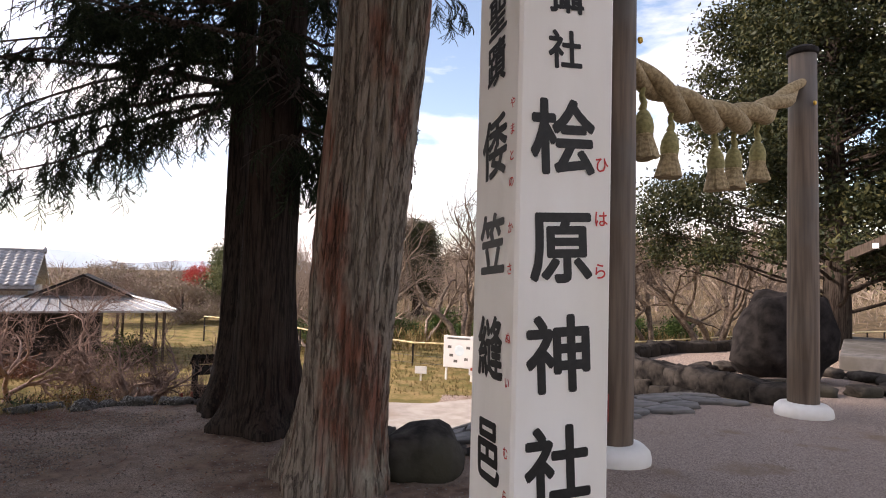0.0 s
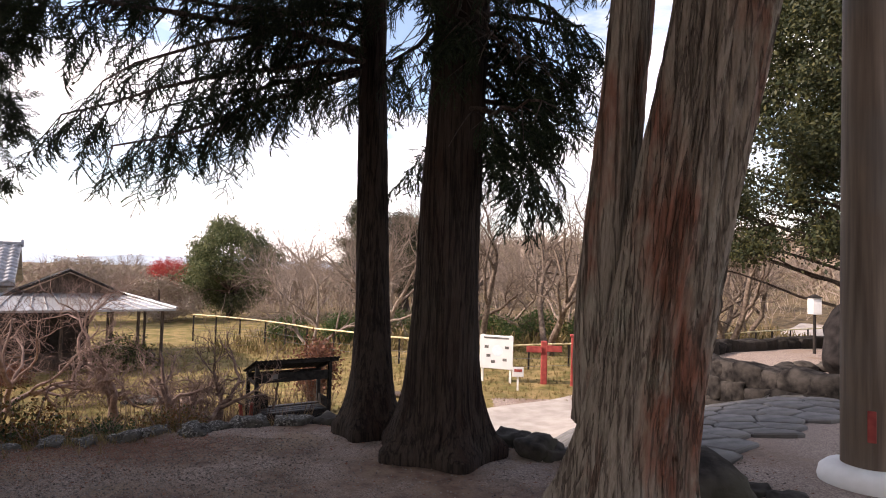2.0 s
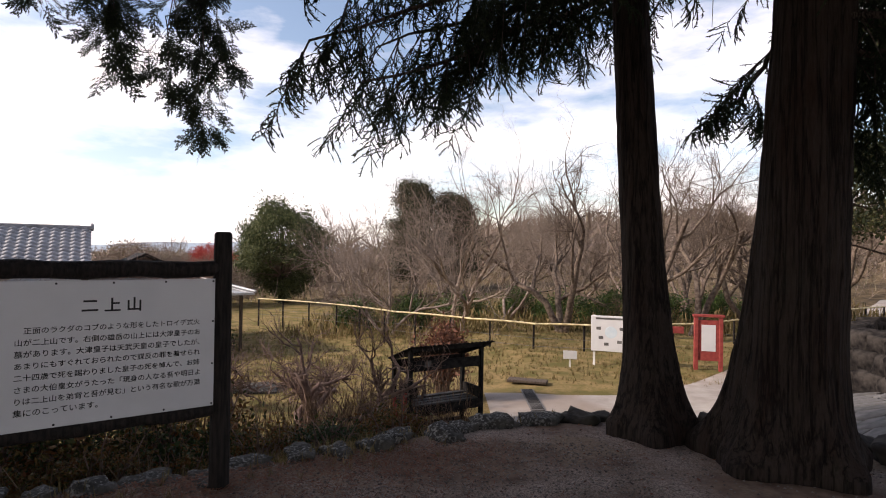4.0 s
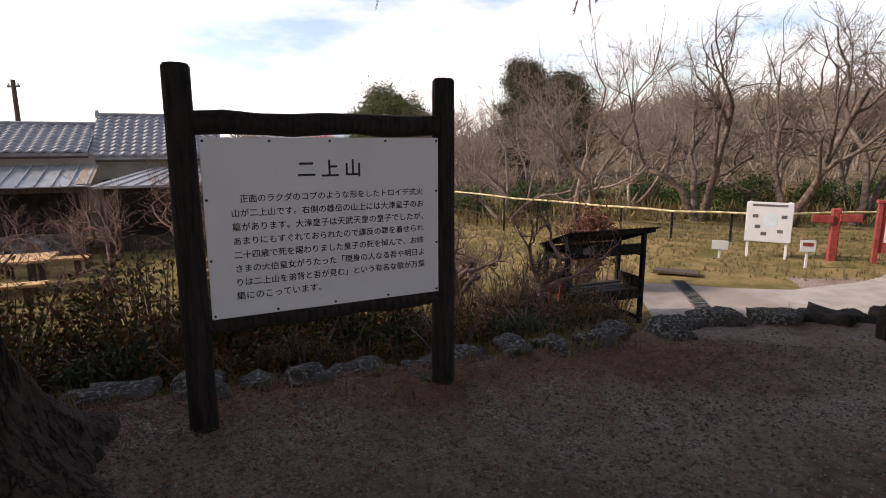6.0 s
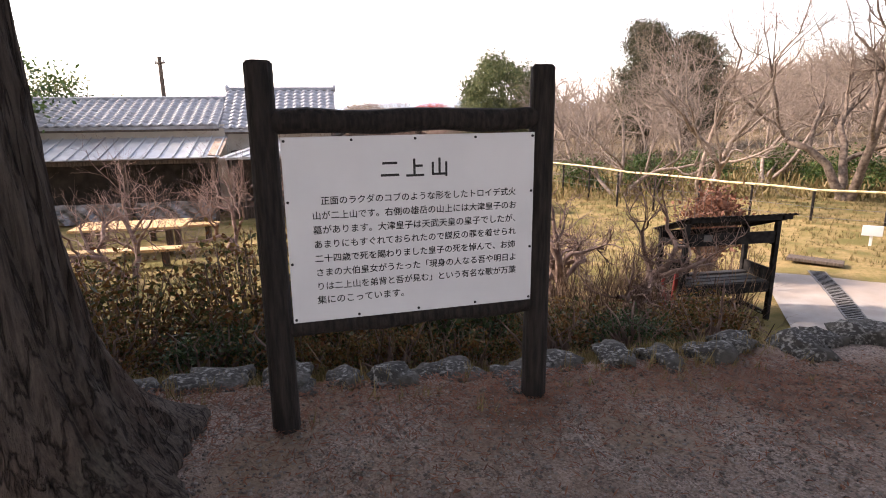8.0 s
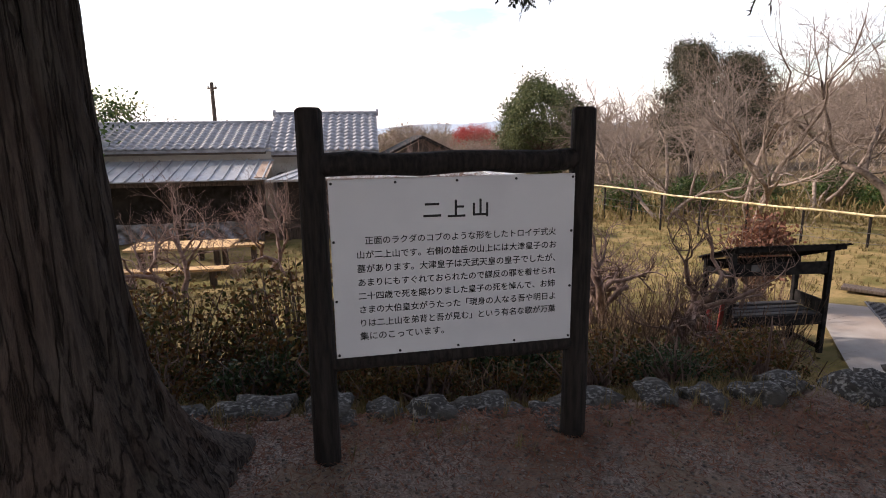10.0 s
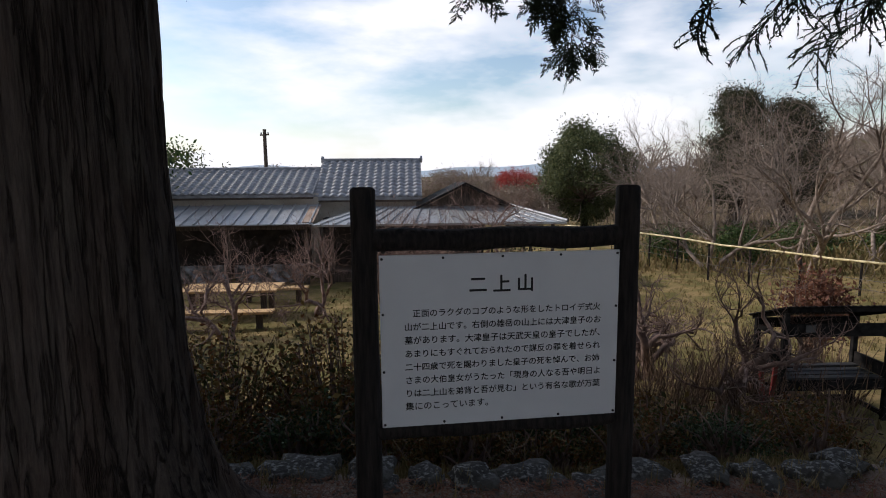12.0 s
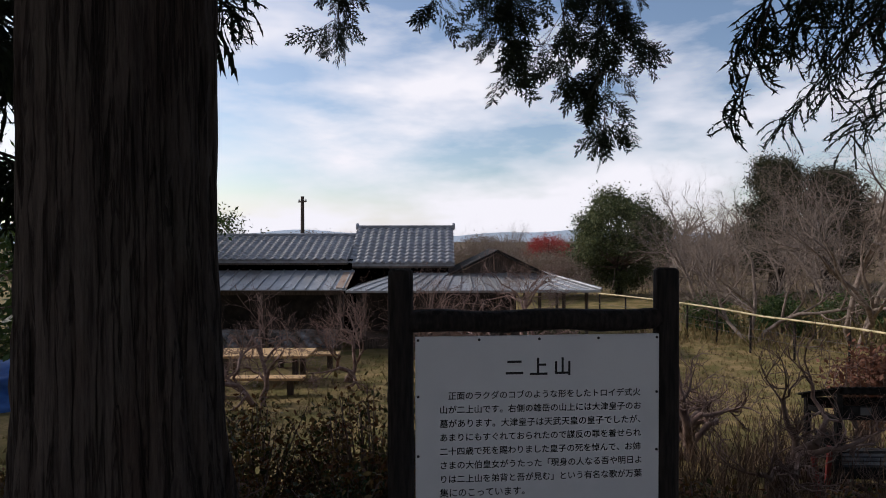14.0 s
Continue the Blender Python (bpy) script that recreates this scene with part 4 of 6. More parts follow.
def rope_gate():
    mid = (TL + TR) / 2
    yaw = math.degrees(math.atan2(TR.y - TL.y, TR.x - TL.x))
    half = (TR - TL).length / 2
    t = thing("shrine_gate", pose(mid.x, mid.y, -0.12, 0, 0, yaw), "two tall weathered round timber gate pillars on white bases", "shrine gate")
    for s in (-1, 1):
        p = part("pillar", lathe([(0.2, -0.1), (0.2, 1.2), (0.195, 2.6), (0.185, 4.0), (0.178, 5.12)], 40), M_TORII, t, m=pose(s * half, 0, 0), smooth=True)
        part("cap", lathe([(0.186, 5.10), (0.205, 5.12), (0.205, 5.18), (0.14, 5.23)], 32), M_BLACK, p, "dark metal cap")
        part("stud", lathe([(0.035, 0.0), (0.03, 0.02), (0.012, 0.03)], 16), M_GOLD, p, "brass stud", m=pose(0.1 * -s, -0.19, 4.35 if s > 0 else 4.15, 90))
        part("base", lathe([(0.33, -0.15), (0.36, -0.01), (0.37, 0.05), (0.355, 0.12), (0.30, 0.17), (0.23, 0.185), (0.195, 0.187)], 40), M_WHITE, t, "rounded white plaster base", m=pose(s * half, 0, -0.01 - 0.04 * s), smooth=True)
    part("plaque", boxm(-0.03, -0.212, 0.44, 0.03, -0.19, 0.70, 0.004), M_REDP, t, "small red plaque", m=pose(-half, 0, 0, 0, 0, -70))
    r = thing("sacred_rope", pose(mid.x, mid.y, -0.12, 0, 0, yaw), "thick twisted straw rope with hanging straw tassels between gate pillars", "rope")

    def mid_line(u):
        return Vector((half * 0.99 * u, 0, 3.78 + 0.33 * u + 0.62 * u * u))

    for k in range(2):
        pts = []
        for i in range(90):
            u = -1 + 2 * i / 89
            rr = 0.115 * (1 - 0.5 * abs(u) ** 2)
            a = u * 9.5 + k * math.pi
            c = mid_line(u)
            pts.append((c.x, c.y + 0.8 * rr * math.cos(a), c.z + 0.8 * rr * math.sin(a), rr * 1.02))
        v, f = tubes([pts], 12)
        part("strand", mesh_np("strand", v, f, M_ROPE, True), M_ROPE, r)
    for u in (-0.81, -0.55, -0.13, 0.09, 0.37):
        c = mid_line(u)
        ta = part("tassel", lathe([(0.02, -0.30), (0.055, -0.34), (0.085, -0.42), (0.095, -0.50), (0.088, -0.56), (0.075, -0.60)], 14), M_STRAWG, r, m=pose(c.x, c.y, c.z - 0.04, 0, 3 * math.sin(u * 9), 40 * u) @ Matrix.Diagonal((1.08, 1.08, 1.02, 1)), smooth=True)
        v, f = tubes([[(0.012 * math.sin(i * 1.6), 0.012 * math.cos(i * 1.6), -0.04 - 0.04 * i, 0.018 + 0.003 * i) for i in range(8)]], 6)
        part("cord", mesh_np("cord", v, f, M_STRAWG, True), M_STRAWG, ta)
        bm = bmesh.new()
        n = 40
        top = [bm.verts.new((0.08 * math.cos(2 * math.pi * i / n), 0.08 * math.sin(2 * math.pi * i / n), -0.58)) for i in range(n)]
        rnd = random.Random(int(u * 100))
        low = [bm.verts.new(((0.135 + rnd.uniform(-0.012, 0.012)) * math.cos(2 * math.pi * i / n), (0.135 + rnd.uniform(-0.012, 0.012)) * math.sin(2 * math.pi * i / n), -0.80 - rnd.uniform(0, 0.03))) for i in range(n)]
        for i in range(n):
            bm.faces.new((top[i], top[(i + 1) % n], low[(i + 1) % n], low[i]))
        bm.faces.new(low)
        part("skirt", bm, M_ROPE, ta, "flared cut straw skirt")
        part("binding", lathe([(0.082, -0.60), (0.088, -0.59), (0.088, -0.575), (0.082, -0.565)], 16), M_ROPE, ta)


rope_gate()

# ---- monument, lantern, shrine hall ----
rock("stone_monument", 6.05, 11.9, 1.12, 0.65, 0.80, M_BLACKROCK, "large dark natural stone monument on a ring of low stones", "monument", 63, 0.08, 10, rough=0.2, z=0.10, square=0.6, taper=0.45)


def ring_of_stones():
    rnd = random.Random(8)
    n = 15
    for i in range(n):
        a = 2 * math.pi * i / n
        rock("ring_stone", 6.2 + 1.75 * math.cos(a), 11.9 + 1.25 * math.sin(a), rnd.uniform(0.26, 0.36), 0.2, 0.12, M_ROCK, "low dark stone in the ring round the monument", "stone", 70 + i, 0.2, math.degrees(a) + 90, "stones round the monument")


ring_of_stones()


def lantern():
    t = thing("garden_lantern", pose(6.94, 15.25, 0), "white box lantern with dark pointed roof on a post", "lantern")
    part("post", lathe([(0.035, -0.1), (0.035, 0.86)], 12), M_WOODD, t)
    part("light_box", boxm(-0.11, -0.11, 0.86, 0.11, 0.11, 1.26, 0.01), M_WHITE, t, "white paper-like box")
    bm = bmesh.new()
    bmesh.ops.create_cone(bm, cap_ends=True, segments=4, radius1=0.2, radius2=0.03, depth=0.09, matrix=pose(0, 0, 1.305, 0, 0, 45))
    part("roof", bm, M_BLACK, t)


lantern()


def hall():
    t = thing("shrine_hall", pose(8.3, 14.0, 0, 0, 0, -30), "open shrine hall with a dark eaved roof on a stone platform", "shrine building")
    bm = bmesh.new()
    for s in (-1, 1):
        vs = [bm.verts.new(c) for c in ((3.6, 0, 4.3), (3.6, 6, 4.3), (3.6 + s * 3.6, 6, 2.45), (3.6 + s * 3.6, 0, 2.45))]
        bm.faces.new(vs if s > 0 else vs[::-1])
    ex = bmesh.ops.extrude_face_region(bm, geom=bm.faces[:])
    bmesh.ops.translate(bm, verts=[e for e in ex["geom"] if isinstance(e, bmesh.types.BMVert)], vec=(0, 0, -0.22))
    part("roof", bm, M_HWOOD, t)
    part("rafter_end", boxm(0.5, -0.04, 2.52, 0.62, -0.005, 2.64), M_WHITE, t, "white painted rafter end")
    for x in (1.1, 6.1):
        for y in (1.0, 5.0):
            part("post", boxm(x - 0.1, y - 0.1, 0.1, x + 0.1, y + 0.1, 3.0, 0.01), M_HWOOD, t)
    part("wall", boxm(1.3, 4.9, 0.1, 6.0, 5.05, 3.2), M_HWOOD, t)
    part("platform", boxm(-0.1, -0.3, -0.2, 7.4, 6.0, 0.14, 0.02), M_SLAB, t, "low pale stone platform")


hall()

# ---- small signs by the path ----


def path_signs():
    z = ground_z(-0.7, 17.6)
    t = thing("map_board", pose(-1.12, 17.75, 0, 0, 0, -16), "white map board with pale drawing on two posts", "sign board")
    part("panel", boxm(0, -0.02, -1.12, 0.98, 0.02, -0.16, 0.01), M_BOARD, t)
    part("heading", boxm(0.12, -0.026, -0.26, 0.86, -0.021, -0.21), M_SLAB, t, "grey bar of unreadable lettering")
    part("picture", lathe([(0.16, 0), (0.15, 0.003)], 20), M_PALEBLUE, t, "pale blue printed patch", m=pose(0.52, -0.021, -0.6, 90))
    for i, (x, zz) in enumerate(((0.2, -0.5), (0.26, -0.75), (0.8, -0.5), (0.74, -0.85), (0.4, -0.92))):
        part("picture", boxm(x - 0.06, -0.024, zz - 0.04, x + 0.06, -0.021, zz + 0.04), M_SLAB, t, "small printed figure")
    for x in (0.08, 0.9):
        part("post", boxm(x - 0.03, 0.022, z - 0.2, x + 0.03, 0.08, -0.15, 0.005), M_WHITE, t)
    for x, y, zb, w, hh, nm in ((-1.75, 17.3, -1.18, 0.36, 0.22, "small white notice board on a thin stake"), (-0.12, 16.6, -1.02, 0.3, 0.26, "small white notice with red print on a stake")):
        s = thing("notice_board", pose(x, y, 0, 0, 0, -5), nm, "sign board")
        part("panel", boxm(-w / 2, -0.012, zb - hh / 2, w / 2, 0.012, zb + hh / 2, 0.004), M_BOARD, s, m=None)
        if "red" in nm:
            part("print", boxm(-w * 0.35, -0.016, zb, w * 0.35, -0.0125, zb + hh * 0.3), M_REDP, s, "red printed bar")
        part("stake", boxm(-0.025, 0.013, ground_z(x, y) - 0.1, 0.025, 0.05, zb + hh * 0.3, 0.004), M_WHITE, s)
    zc = ground_z(0.71, 17.5)
    c = thing("red_signpost", pose(0.71, 17.5, zc, 0, 0, -8), "red wooden signpost with two pointing arms", "sign post")
    part("post", boxm(-0.09, -0.09, -0.2, 0.09, 0.09, 1.22, 0.02), M_REDP, c)
    for s, zz in ((-1, 0.98), (1, 1.02)):
        part("arm", boxm(min(0.06 * s, 0.5 * s), -0.13, zz - 0.09, max(0.06 * s, 0.5 * s), -0.092, zz + 0.09, 0.01), M_REDP, c)
    zc = ground_z(1.77, 17.2)
    b = thing("red_notice_board", pose(1.77, 17.2, zc, 0, 0, -10), "red framed wooden notice board with white paper", "sign board")
    for x in (-0.3, 0.3):
        part("post", boxm(x - 0.05, -0.05, -0.2, x + 0.05, 0.05, 1.38, 0.01), M_REDP, b)
    part("board", boxm(-0.25, -0.02, 0.25, 0.25, 0.02, 1.3, 0.005), M_REDP, b)
    part("top_rail", boxm(-0.38, -0.07, 1.381, 0.38, 0.07, 1.45, 0.01), M_REDP, b)
    part("paper", boxm(-0.17, -0.028, 0.5, 0.17, -0.022, 1.18), M_BOARD, b, "white paper notice")


path_signs()


def rack():
    """A roofed stall: the front stands higher, a slatted shelf runs between board sides."""
    w, d, hf, hb = 1.33, 0.58, 1.40, 1.20
    t = thing("roofed_stall", pose(-5.247, 10.878, -1.48, 0, 0, 34), "small black wooden stall with corrugated roof and slatted shelf", "stall")
    n = 72
    xs = np.linspace(-0.08, w + 0.16, n)
    V = [(x, y, z + 0.009 * math.sin(x * 80)) for y, z in ((-0.16, hf + 0.09), (d + 0.14, hb - 0.02)) for x in xs]
    V += [(x, y, z - 0.012) for x, y, z in V]
    F = [(i, i + 1, n + i + 1, n + i) for i in range(n - 1)] + [(2 * n + i, 3 * n + i, 3 * n + i + 1, 2 * n + i + 1) for i in range(n - 1)] + [(i + 1, i, 2 * n + i, 2 * n + 1 + i) for i in range(n - 1)]
    part("roof", mesh_np("roof", V, F, M_BLACK), M_BLACK, t, "dark corrugated roof sheet")
    for x in (0, w):
        for y, h in ((0, hf), (d, hb)):
            part("leg", boxm(x - 0.032, y - 0.032, -0.45, x + 0.032, y + 0.032, h, 0.005), M_BLACK, t)
        bm = bmesh.new()
        slab_between(bm, x - 0.022, x + 0.022, -0.12, hf + 0.06, d + 0.1, hb - 0.01, 0.06)
        part("rafter", bm, M_BLACK, t)
        part("side_rail", boxm(x - 0.02, 0.034, hb - 0.17, x + 0.02, d - 0.034, hb - 0.11, 0.004), M_BLACK, t)
        part("side_board", boxm(x - 0.015, 0.034, 0.52, x + 0.015, d - 0.034, 0.70, 0.004), M_BLACK, t)
        part("foot_rail", boxm(x - 0.02, 0.034, 0.02, x + 0.02, d - 0.034, 0.08, 0.004), M_BLACK, t)
    part("fascia", boxm(-0.05, -0.10, hf - 0.0, w + 0.13, -0.065, hf + 0.07, 0.004), M_BLACK, t)
    part("top_rail", boxm(0.034, -0.02, hf - 0.33, w - 0.034, 0.02, hf - 0.17, 0.004), M_BLACK, t)
    part("top_rail", boxm(0.034, d - 0.02, hb - 0.16, w - 0.034, d + 0.02, hb - 0.03, 0.004), M_BLACK, t)
    part("label_plate", boxm(0.24, -0.027, hf - 0.27, 0.36, -0.021, hf - 0.18), M_SLAB, t, "small grey label plate")
    for i, z in enumerate((0.50, 0.50, 0.50, 0.52)):
        part("shelf_slat", boxm(0.034, 0.03 + i * 0.135, z, w - 0.034, 0.135 + i * 0.135, z + 0.028, 0.003), M_SLATTOP, t, "worn grey slat")
    part("shelf_front", boxm(0.034, -0.022, 0.38, w - 0.034, 0.018, 0.52, 0.004), M_BLACK, t)
    part("shelf_back", boxm(0.034, d - 0.02, 0.40, w - 0.034, d + 0.02, 0.50, 0.004), M_BLACK, t)
    part("low_rail", boxm(0.034, d - 0.02, 0.16, w - 0.034, d + 0.02, 0.27, 0.004), M_BLACK, t)
    part("foot_rail", boxm(0.034, d - 0.02, 0.0, w - 0.034, d + 0.02, 0.08, 0.004), M_BLACK, t)
    part("tray", boxm(0.04, 0.3, 0.56, 0.30, 0.5, 0.78, 0.01), M_BLACK, t, "dark box standing on the shelf")
    for x, lean in ((-0.10, 4), (-0.17, -6)):
        part("red_slat", boxm(-0.028, -0.016, -0.3, 0.028, 0.016, 0.74, 0.004), M_REDP, t, "faded red board leaning on the side", m=pose(x, 0.06, 0, 0, lean))


rack()

# ---- house ----
HOUSE = pose(-5.15, 2.86, -1.95, 0, 0, 35.66)


def tile_mesh():
    xs = np.linspace(0, 0.30, 9)
    prof = 0.028 * np.sin((xs / 0.30) * 2 * math.pi - 0.6) + 0.02
    V, F = [], []
    for y, dz in ((0.0, 0.03), (0.30, 0.0)):
        V += [(x, y, h + dz) for x, h in zip(xs, prof)]
    V += [(x, 0.0, h - 0.02) for x, h in zip(xs, prof)]
    for i in range(8):
        F += [(i, i + 1, 9 + i + 1, 9 + i), (18 + i, 18 + i + 1, i + 1, i)]
    return mesh_np("tile", V, F, M_TILE, True)


TILE = tile_mesh()


def tiled_roof(house, name, x0, x1, ye, ze, yr, zr):
    """A roof of two slopes; the front one is laid with tiles row by row."""
    bm = bmesh.new()
    slab_between(bm, x0, x1, ye, ze, yr, zr, 0.10)
    slab_between(bm, x0, x1, 2 * yr - ye, ze, yr, zr, 0.10)
    roof = part("roof", bm, M_TILE, house)
    ln = math.hypot(yr - ye, zr - ze)
    rows, cols = int(ln / 0.27) + 1, int((x1 - x0) / 0.30)
    sl = math.degrees(math.atan2(zr - ze, yr - ye))
    for i in range(rows):
        for j in range(cols):
            s = min(i * 0.27, ln - 0.28)
            ob = new("tile", TILE)
            ob.parent = roof
            ob.matrix_basis = pose(x0 + (x1 - x0) * j / cols, ye + s * math.cos(radians(sl)) - 0.04, ze + s * math.sin(radians(sl)) + 0.012, sl)
    part("ridge_cap", boxm(x0 - 0.05, yr - 0.13, zr - 0.02, x1 + 0.05, yr + 0.13, zr + 0.13, 0.03), M_TILE, roof, "grey ridge cap")
    for x in (x0 - 0.02, x1 + 0.02):
        part("ridge_end", lathe([(0.14, -0.05), (0.15, 0.0), (0.12, 0.05), (0.05, 0.06)], 12), M_TILE, roof, m=pose(x, yr, zr + 0.08, 0, 90))
    part("eave_board", boxm(x0, ye + 0.02, ze - 0.17, x1, ye + 0.08, ze - 0.06, 0.005), M_HWOOD, roof)
    return roof


def build_house():
    h = thing("farmhouse", HOUSE, "low Japanese house with grey tiled roofs and a sheet-metal lean-to", "house")
    g = 1.95
    part("wall", boxm(-11, 20.6, 0, -3.3, 25.0, 2.95), M_PLASTER, h)
    part("wall", boxm(-3.6, 20.95, 0, 0.2, 25.4, 2.75), M_PLASTER, h)
    tiled_roof(h, "roof", -11.4, -3.45, 20.4, 0.97 + g, 22.8, 1.84 + g)
    tiled_roof(h, "roof", -3.48, 0.42, 20.6, 0.84 + g, 23.3, 2.17 + g)
    bm = bmesh.new()
    slab_between(bm, -11.2, -3.2, 18.6, 0.07 + g, 20.58, 0.60 + g, 0.03)
    lean = part("lean_to_roof", bm, M_SHEET, h, "pale sheet metal lean-to roof")
    for i in range(20):
        x = -11.1 + i * 0.41
        bm = bmesh.new()
        slab_between(bm, x, x + 0.04, 18.59, 0.115 + g, 20.57, 0.645 + g, 0.045)
        part("seam", bm, M_SHEET, lean)
    bm = bmesh.new()
    slab_between(bm, -3.55, -3.18, 18.7, 0.125 + g, 20.3, 0.55 + g, 0.02)
    part("rust_strip", bm, M_RUST, lean, "rusted end sheet")
    for x in (-11, -8.6, -6.0, -3.45):
        part("porch_post", boxm(x - 0.06, 18.75, 0, x + 0.06, 18.87, g + 0.05, 0.01), M_HWOOD, h)
    part("eave_beam", boxm(-11.1, 18.72, g - 0.12, -3.3, 18.84, g + 0.02, 0.01), M_HWOOD, h)
    # Sheet in a shade colour that gives the porch its dark depth.
    part("porch_back", boxm(-11, 20.3, 0, -3.6, 20.58, 2.35), M_SHADEIN, h)
    # vinyl sheets hung across the porch front
    for x0, x1 in ((-10.9, -8.7), (-8.5, -6.1), (-5.9, -3.55)):
        V, F, n, k = [], [], 26, 14
        for i in range(n + 1):
            for j in range(k + 1):
                u, w = i / n, j / k
                V.append((x0 + (x1 - x0) * u, 18.98 + 0.07 * math.sin(u * 19 + 3 * w) + 0.12 * (1 - w) * math.sin(u * 37 + 9 * w) + 0.05 * math.sin(u * 83 + 15 * w), 0.03 + 0.62 * w))
        for i in range(n):
            for j in range(k):
                q = i * (k + 1) + j
                F.append((q, q + k + 1, q + k + 2, q + 1))
        part("vinyl_sheet", mesh_np("vinyl_sheet", V, F, M_VINYL, True), M_VINYL, h, "crumpled clear vinyl sheet")
    # hip-and-gable wing
    bm = bmesh.new()
    zt, ze = 0.50 + g, 0.06 + g
    o = [(-3.15, 18.3, ze), (5.1, 18.3, ze), (5.1, 24.5, ze), (-3.15, 24.5, ze)]
    n = [(-1.6, 20.6, zt), (3.5, 20.6, zt), (3.5, 22.6, zt), (-1.6, 22.6, zt)]
    ov, nv = [bm.verts.new(c) for c in o], [bm.verts.new(c) for c in n]
    for i in range(4):
        bm.faces.new((ov[i], ov[(i + 1) % 4], nv[(i + 1) % 4], nv[i]))
    ex = bmesh.ops.extrude_face_region(bm, geom=bm.faces[:])
    bmesh.ops.translate(bm, verts=[e for e in ex["geom"] if isinstance(e, bmesh.types.BMVert)], vec=(0, 0, -0.07))
    skirt = part("skirt_roof", bm, M_SHEET, h, "grey sheet metal hipped roof")
    for i in range(19):
        x = -2.9 + i * 0.43
        xt = max(-1.6, min(3.5, -1.6 + (x + 3.15) / 8.25 * 5.1))
        v, f = tubes([[(x, 18.29, ze + 0.02, 0.02), (xt, 20.6, zt + 0.02, 0.02)]], 4)
        part("seam", mesh_np("seam", v, f, M_SHEET), M_SHEET, skirt)
    v, f = tubes([[(5.12, 18.28, ze + 0.04, 0.05), (3.5, 20.6, zt + 0.05, 0.05)]], 6)
    part("hip_ridge", mesh_np("hip_ridge", v, f, M_SHEET, True), M_SHEET, skirt)
    bm = bmesh.new()
    for s in (-1, 1):
        vs = [bm.verts.new(c) for c in ((1.97, 20.2, 1.34 + g), (1.97, 24, 1.34 + g), (1.97 + s * 1.9, 24, 0.42 + g), (1.97 + s * 1.9, 20.2, 0.42 + g))]
        bm.faces.new(vs if s > 0 else vs[::-1])
    ex = bmesh.ops.extrude_face_region(bm, geom=bm.faces[:])
    bmesh.ops.translate(bm, verts=[e for e in ex["geom"] if isinstance(e, bmesh.types.BMVert)], vec=(0, 0, -0.09))
    part("gable_roof", bm, M_BLACK, h, "dark gable roof")
    bm = bmesh.new()
    vs = [bm.verts.new(c) for c in ((0.5, 20.55, 0.45 + g), (3.45, 20.55, 0.45 + g), (1.97, 20.55, 1.22 + g))]
    bm.faces.new(vs)
    ex = bmesh.ops.extrude_face_region(bm, geom=bm.faces[:])
    bmesh.ops.translate(bm, verts=[e for e in ex["geom"] if isinstance(e, bmesh.types.BMVert)], vec=(0, 0.08, 0))
    part("gable_wall", bm, M_HWOOD, h)
    # Wall darkened in colour for the eaves' shade.
    part("wall", boxm(-3.1, 20.2, 0, 2.6, 24, g + 0.12), M_SHADEIN, h, "timber wall coloured dark for the shade under the eaves")
    for x in (-2.6, -0.4, 1.8, 3.2, 4.0, 4.75):
        part("veranda_post", boxm(x - 0.05, 18.7, 0, x + 0.05, 18.8, g + 0.03, 0.008), M_HWOOD, h)
    for x in (3.4, 4.75):
        part("veranda_post", boxm(x - 0.05, 23.6, 0, x + 0.05, 23.7, g + 0.03, 0.008), M_HWOOD, h)
    part("veranda_floor", boxm(-3, 18.9, 0, 4.6, 20.2, 0.4, 0.02), M_HWOOD, h)
    return h


build_house()


def picnic_set():
    def board_on_legs(name, x0, x1, y0, y1, top, planks, label, cat, thick=0.06):
        t = thing(name, HOUSE @ pose((x0 + x1) / 2, (y0 + y1) / 2, 0), label, cat)
        hx, hy = (x1 - x0) / 2, (y1 - y0) / 2
        for i in range(planks):
            w = 2 * hy / planks
            part("plank", boxm(-hx, -hy + i * w + 0.004, top - thick, hx, -hy + (i + 1) * w - 0.004, top, 0.006), M_PALEWOOD, t)
        for x in (-hx * 0.72, hx * 0.72):
            for y in ((-hy * 0.7, hy * 0.7) if hy > 0.3 else (0,)):
                part("leg", boxm(x - 0.07, y - 0.06, -0.1, x + 0.07, y + 0.06, top - thick - 0.002, 0.01), M_HWOOD, t)

    board_on_legs("garden_table", -5.9, -3.42, 14.25, 15.35, 0.72, 4, "long pale plank table on dark legs on the grass", "table")
    board_on_legs("garden_bench", -5.7, -3.25, 13.1, 13.45, 0.44, 1, "pale plank bench in front of the garden table", "bench")
    board_on_legs("garden_bench", -4.9, -2.95, 15.9, 16.3, 0.44, 1, "pale plank bench behind the garden table", "bench")


picnic_set()

# ---- fences ----
RAIL = [(-14.2, 27.4), (-9.9, 25.2), (-7.3, 22.9), (-4.4, 21.1), (-2.4, 20.0), (0, 19.7), (3.1, 21.0), (7.0, 24.0), (13.2, 28.7), (22, 34)]


def along(line, step):
    out = []
    carry = 0.0
    for (ax, ay), (bx, by) in zip(line, line[1:]):
        d = math.hypot(bx - ax, by - ay)
        s = carry
        while s < d:
            out.append((ax + (bx - ax) * s / d, ay + (by - ay) * s / d))
            s += step
        carry = s - d
    return out


